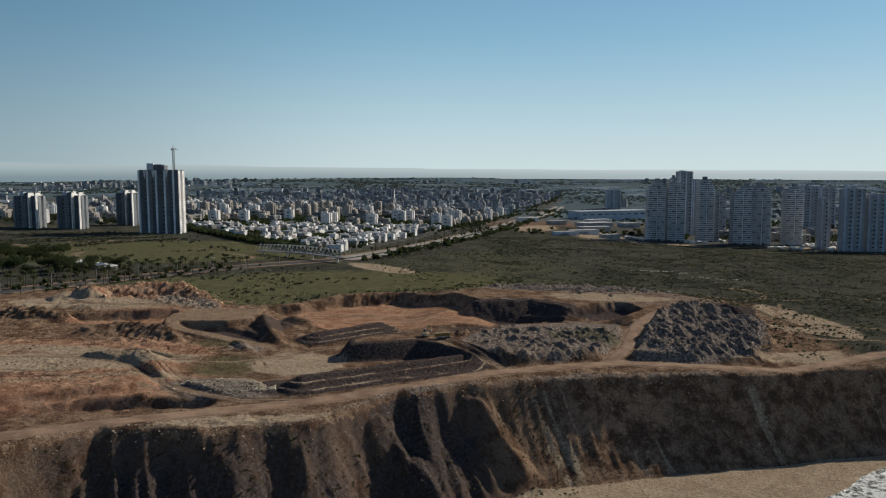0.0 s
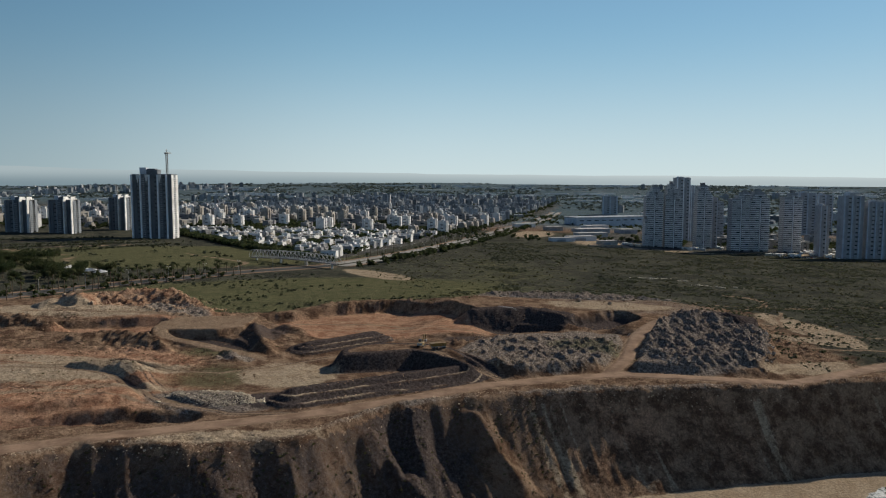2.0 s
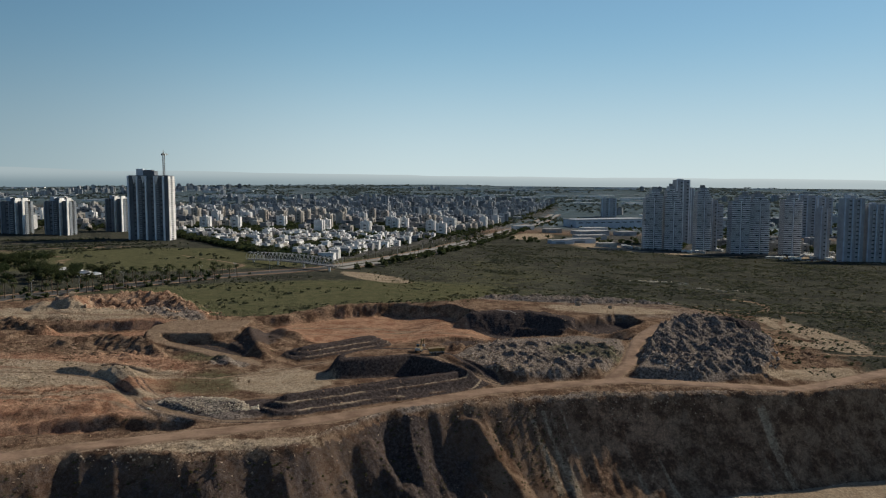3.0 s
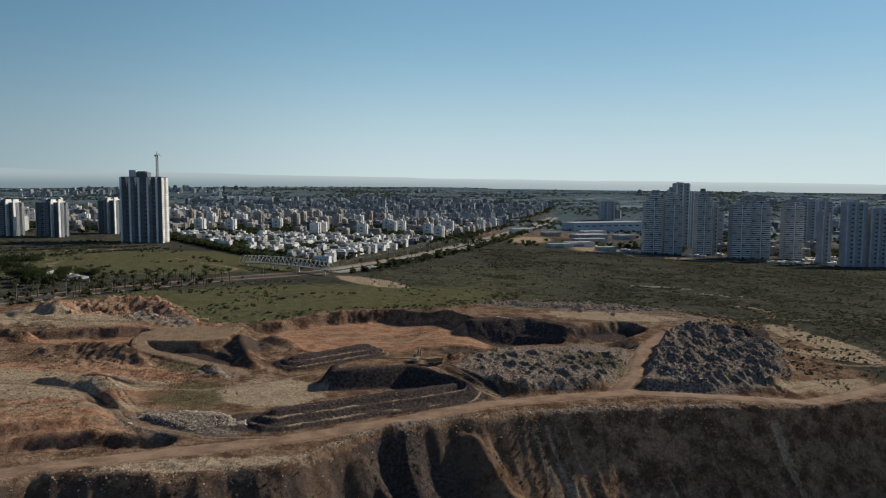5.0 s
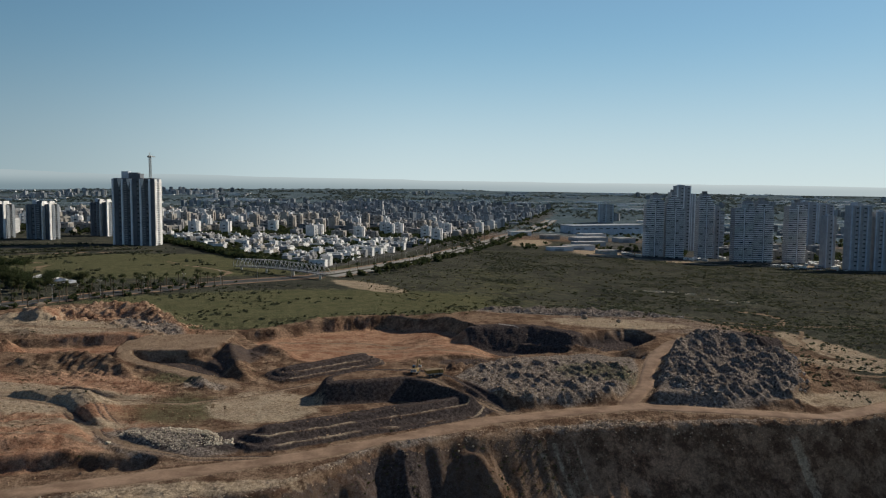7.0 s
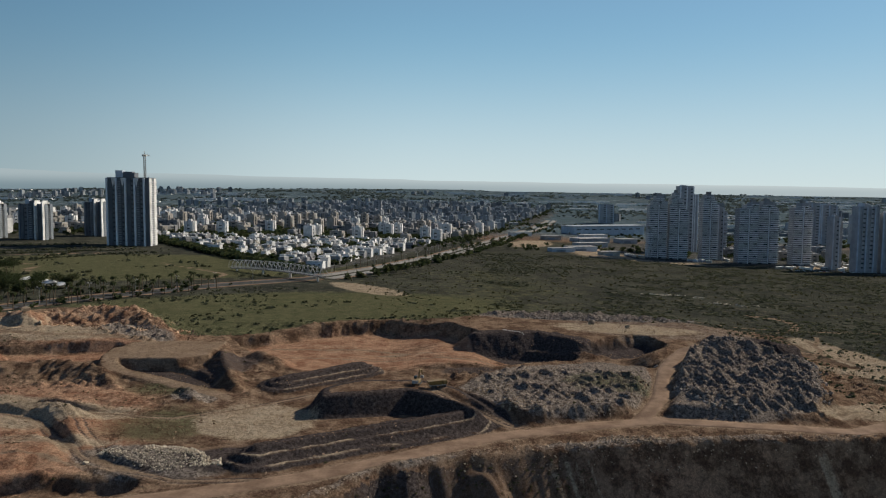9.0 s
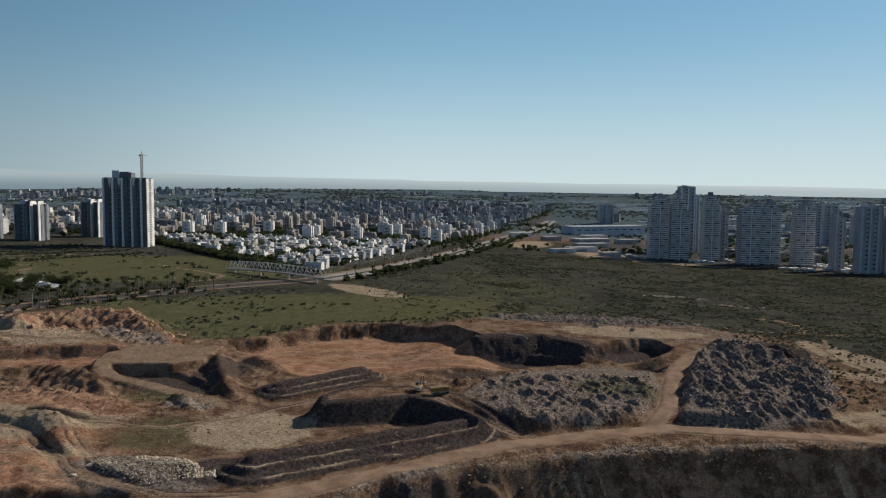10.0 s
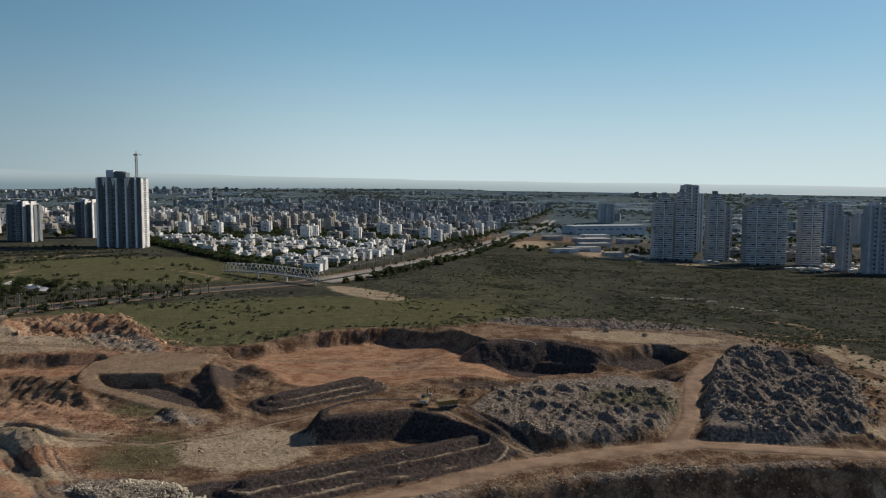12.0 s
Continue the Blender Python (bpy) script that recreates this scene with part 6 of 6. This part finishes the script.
# ---- machines ----
def excavator(m):
    ob = thing("excavator", "tracked yellow excavator with a raised boom among spoil", "excavator", m)
    for s in (-1, 1):
        bm = bmesh.new()
        box(bm, -2.2, 2.2, s * 1.35 - 0.32, s * 1.35 + 0.32, 0.0, 0.95)
        bmesh.ops.bevel(bm, geom=bm.edges[:], offset=0.25, segments=2, affect="EDGES")
        part("track", bm, M_RUBBER, ob)
    bm = bmesh.new()
    box(bm, -2.4, 1.6, -1.4, 1.4, 1.05, 2.3)
    bmesh.ops.bevel(bm, geom=bm.edges[:], offset=0.12, segments=1, affect="EDGES")
    part("body", bm, M_YELLOW, ob)
    bm = bmesh.new()
    box(bm, 0.1, 1.7, 0.3, 1.4, 2.3, 3.3)
    part("cab", bm, M_GLASS, ob)
    bm = bmesh.new()
    box(bm, -3.0, -2.4, -1.3, 1.3, 1.1, 2.2)
    part("counterweight", bm, M_CRANE, ob)
    bm = bmesh.new()
    rod(bm, (1.4, -0.3, 1.8), (3.6, -0.3, 5.2), 0.35, 0.32, 5)
    rod(bm, (3.6, -0.3, 5.2), (6.4, -0.3, 5.0), 0.32, 0.26, 5)
    part("boom", bm, M_YELLOW, ob)
    bm = bmesh.new()
    rod(bm, (6.2, -0.3, 5.3), (7.2, -0.3, 2.2), 0.24, 0.2, 5)
    part("stick", bm, M_YELLOW, ob)
    bm = bmesh.new()
    box(bm, 6.5, 7.5, -0.9, 0.3, 1.2, 2.2)
    part("bucket", bm, M_CRANE, ob)
    return ob


def dump_truck(m):
    ob = thing("dump_truck", "yellow dump truck standing by the deep pit", "truck", m)
    bm = bmesh.new()
    box(bm, -4, 3.2, -1.1, 1.1, 0.9, 1.4)
    part("chassis", bm, M_CRANE, ob)
    bm = bmesh.new()
    v = [bm.verts.new(p) for p in ((-4.3, -1.4, 1.6), (1.2, -1.3, 1.5), (1.2, 1.3, 1.5), (-4.3, 1.4, 1.6), (-4.8, -1.6, 3.1), (1.5, -1.6, 3.3), (1.5, 1.6, 3.3), (-4.8, 1.6, 3.1))]
    for f in ((0, 3, 2, 1), (4, 5, 6, 7), (0, 1, 5, 4), (1, 2, 6, 5), (2, 3, 7, 6), (3, 0, 4, 7)):
        bm.faces.new([v[i] for i in f])
    part("tipper_body", bm, M_YELLOW, ob)
    bm = bmesh.new()
    box(bm, 1.7, 3.6, -1.2, 1.2, 1.4, 3.1)
    bmesh.ops.bevel(bm, geom=bm.edges[:], offset=0.15, segments=1, affect="EDGES")
    cab = part("cab", bm, M_YELLOW, ob)
    bm = bmesh.new()
    box(bm, 3.55, 3.66, -1.0, 1.0, 2.2, 2.9)
    part("windscreen", bm, M_GLASS, cab)
    for x in (-3.0, -1.6, 2.4):
        for s in (-1, 1):
            bm = bmesh.new()
            rod(bm, (x, s * 0.9, 0.62), (x, s * 1.35, 0.62), 0.62, 0.62, 14)
            part("wheel", bm, M_RUBBER, ob)
    return ob


excavator(pose(-5, 380, land_at(-5, 380), 0, 0, 75))
dump_truck(pose(4, 377, land_at(4, 377), 0, 0, 20))


def car(paint, m):
    ob = thing("car", "parked car on bare ground by the towers", "car", m, "parked cars")
    bm = bmesh.new()
    box(bm, -2.1, 2.1, -0.88, 0.88, 0.3, 0.95)
    bmesh.ops.bevel(bm, geom=bm.edges[:], offset=0.15, segments=1, affect="EDGES")
    part("body", bm, paint, ob)
    bm = bmesh.new()
    v = [bm.verts.new(p) for p in ((-1.5, -0.8, 0.95), (1.0, -0.8, 0.95), (1.0, 0.8, 0.95), (-1.5, 0.8, 0.95), (-1.0, -0.65, 1.48), (0.4, -0.65, 1.48), (0.4, 0.65, 1.48), (-1.0, 0.65, 1.48))]
    for f in ((4, 5, 6, 7), (0, 1, 5, 4), (1, 2, 6, 5), (2, 3, 7, 6), (3, 0, 4, 7)):
        bm.faces.new([v[i] for i in f])
    part("cabin", bm, M_GLASS, ob)
    for x in (-1.3, 1.3):
        for s in (-1, 1):
            bm = bmesh.new()
            rod(bm, (x, s * 0.7, 0.32), (x, s * 0.92, 0.32), 0.32, 0.32, 8)
            part("wheel", bm, M_RUBBER, ob)
    return ob


rcar = random.Random(9)
cars = [car(p, pose(0, 0, -50)) for p in M_CARS]
used_c = set()
for k in range(34):
    x, y = 520 + k * 2.9 + rcar.uniform(-0.5, 0.5), 1098 - k * 0.35 + rcar.choice((0, 7, 14))
    settle(cars, used_c, rcar.choice((0, 0, 0, 1, 1, 2, 3)), pose(x, y, land_at(x, y), 0, 0, 90 + rcar.uniform(-6, 6)))
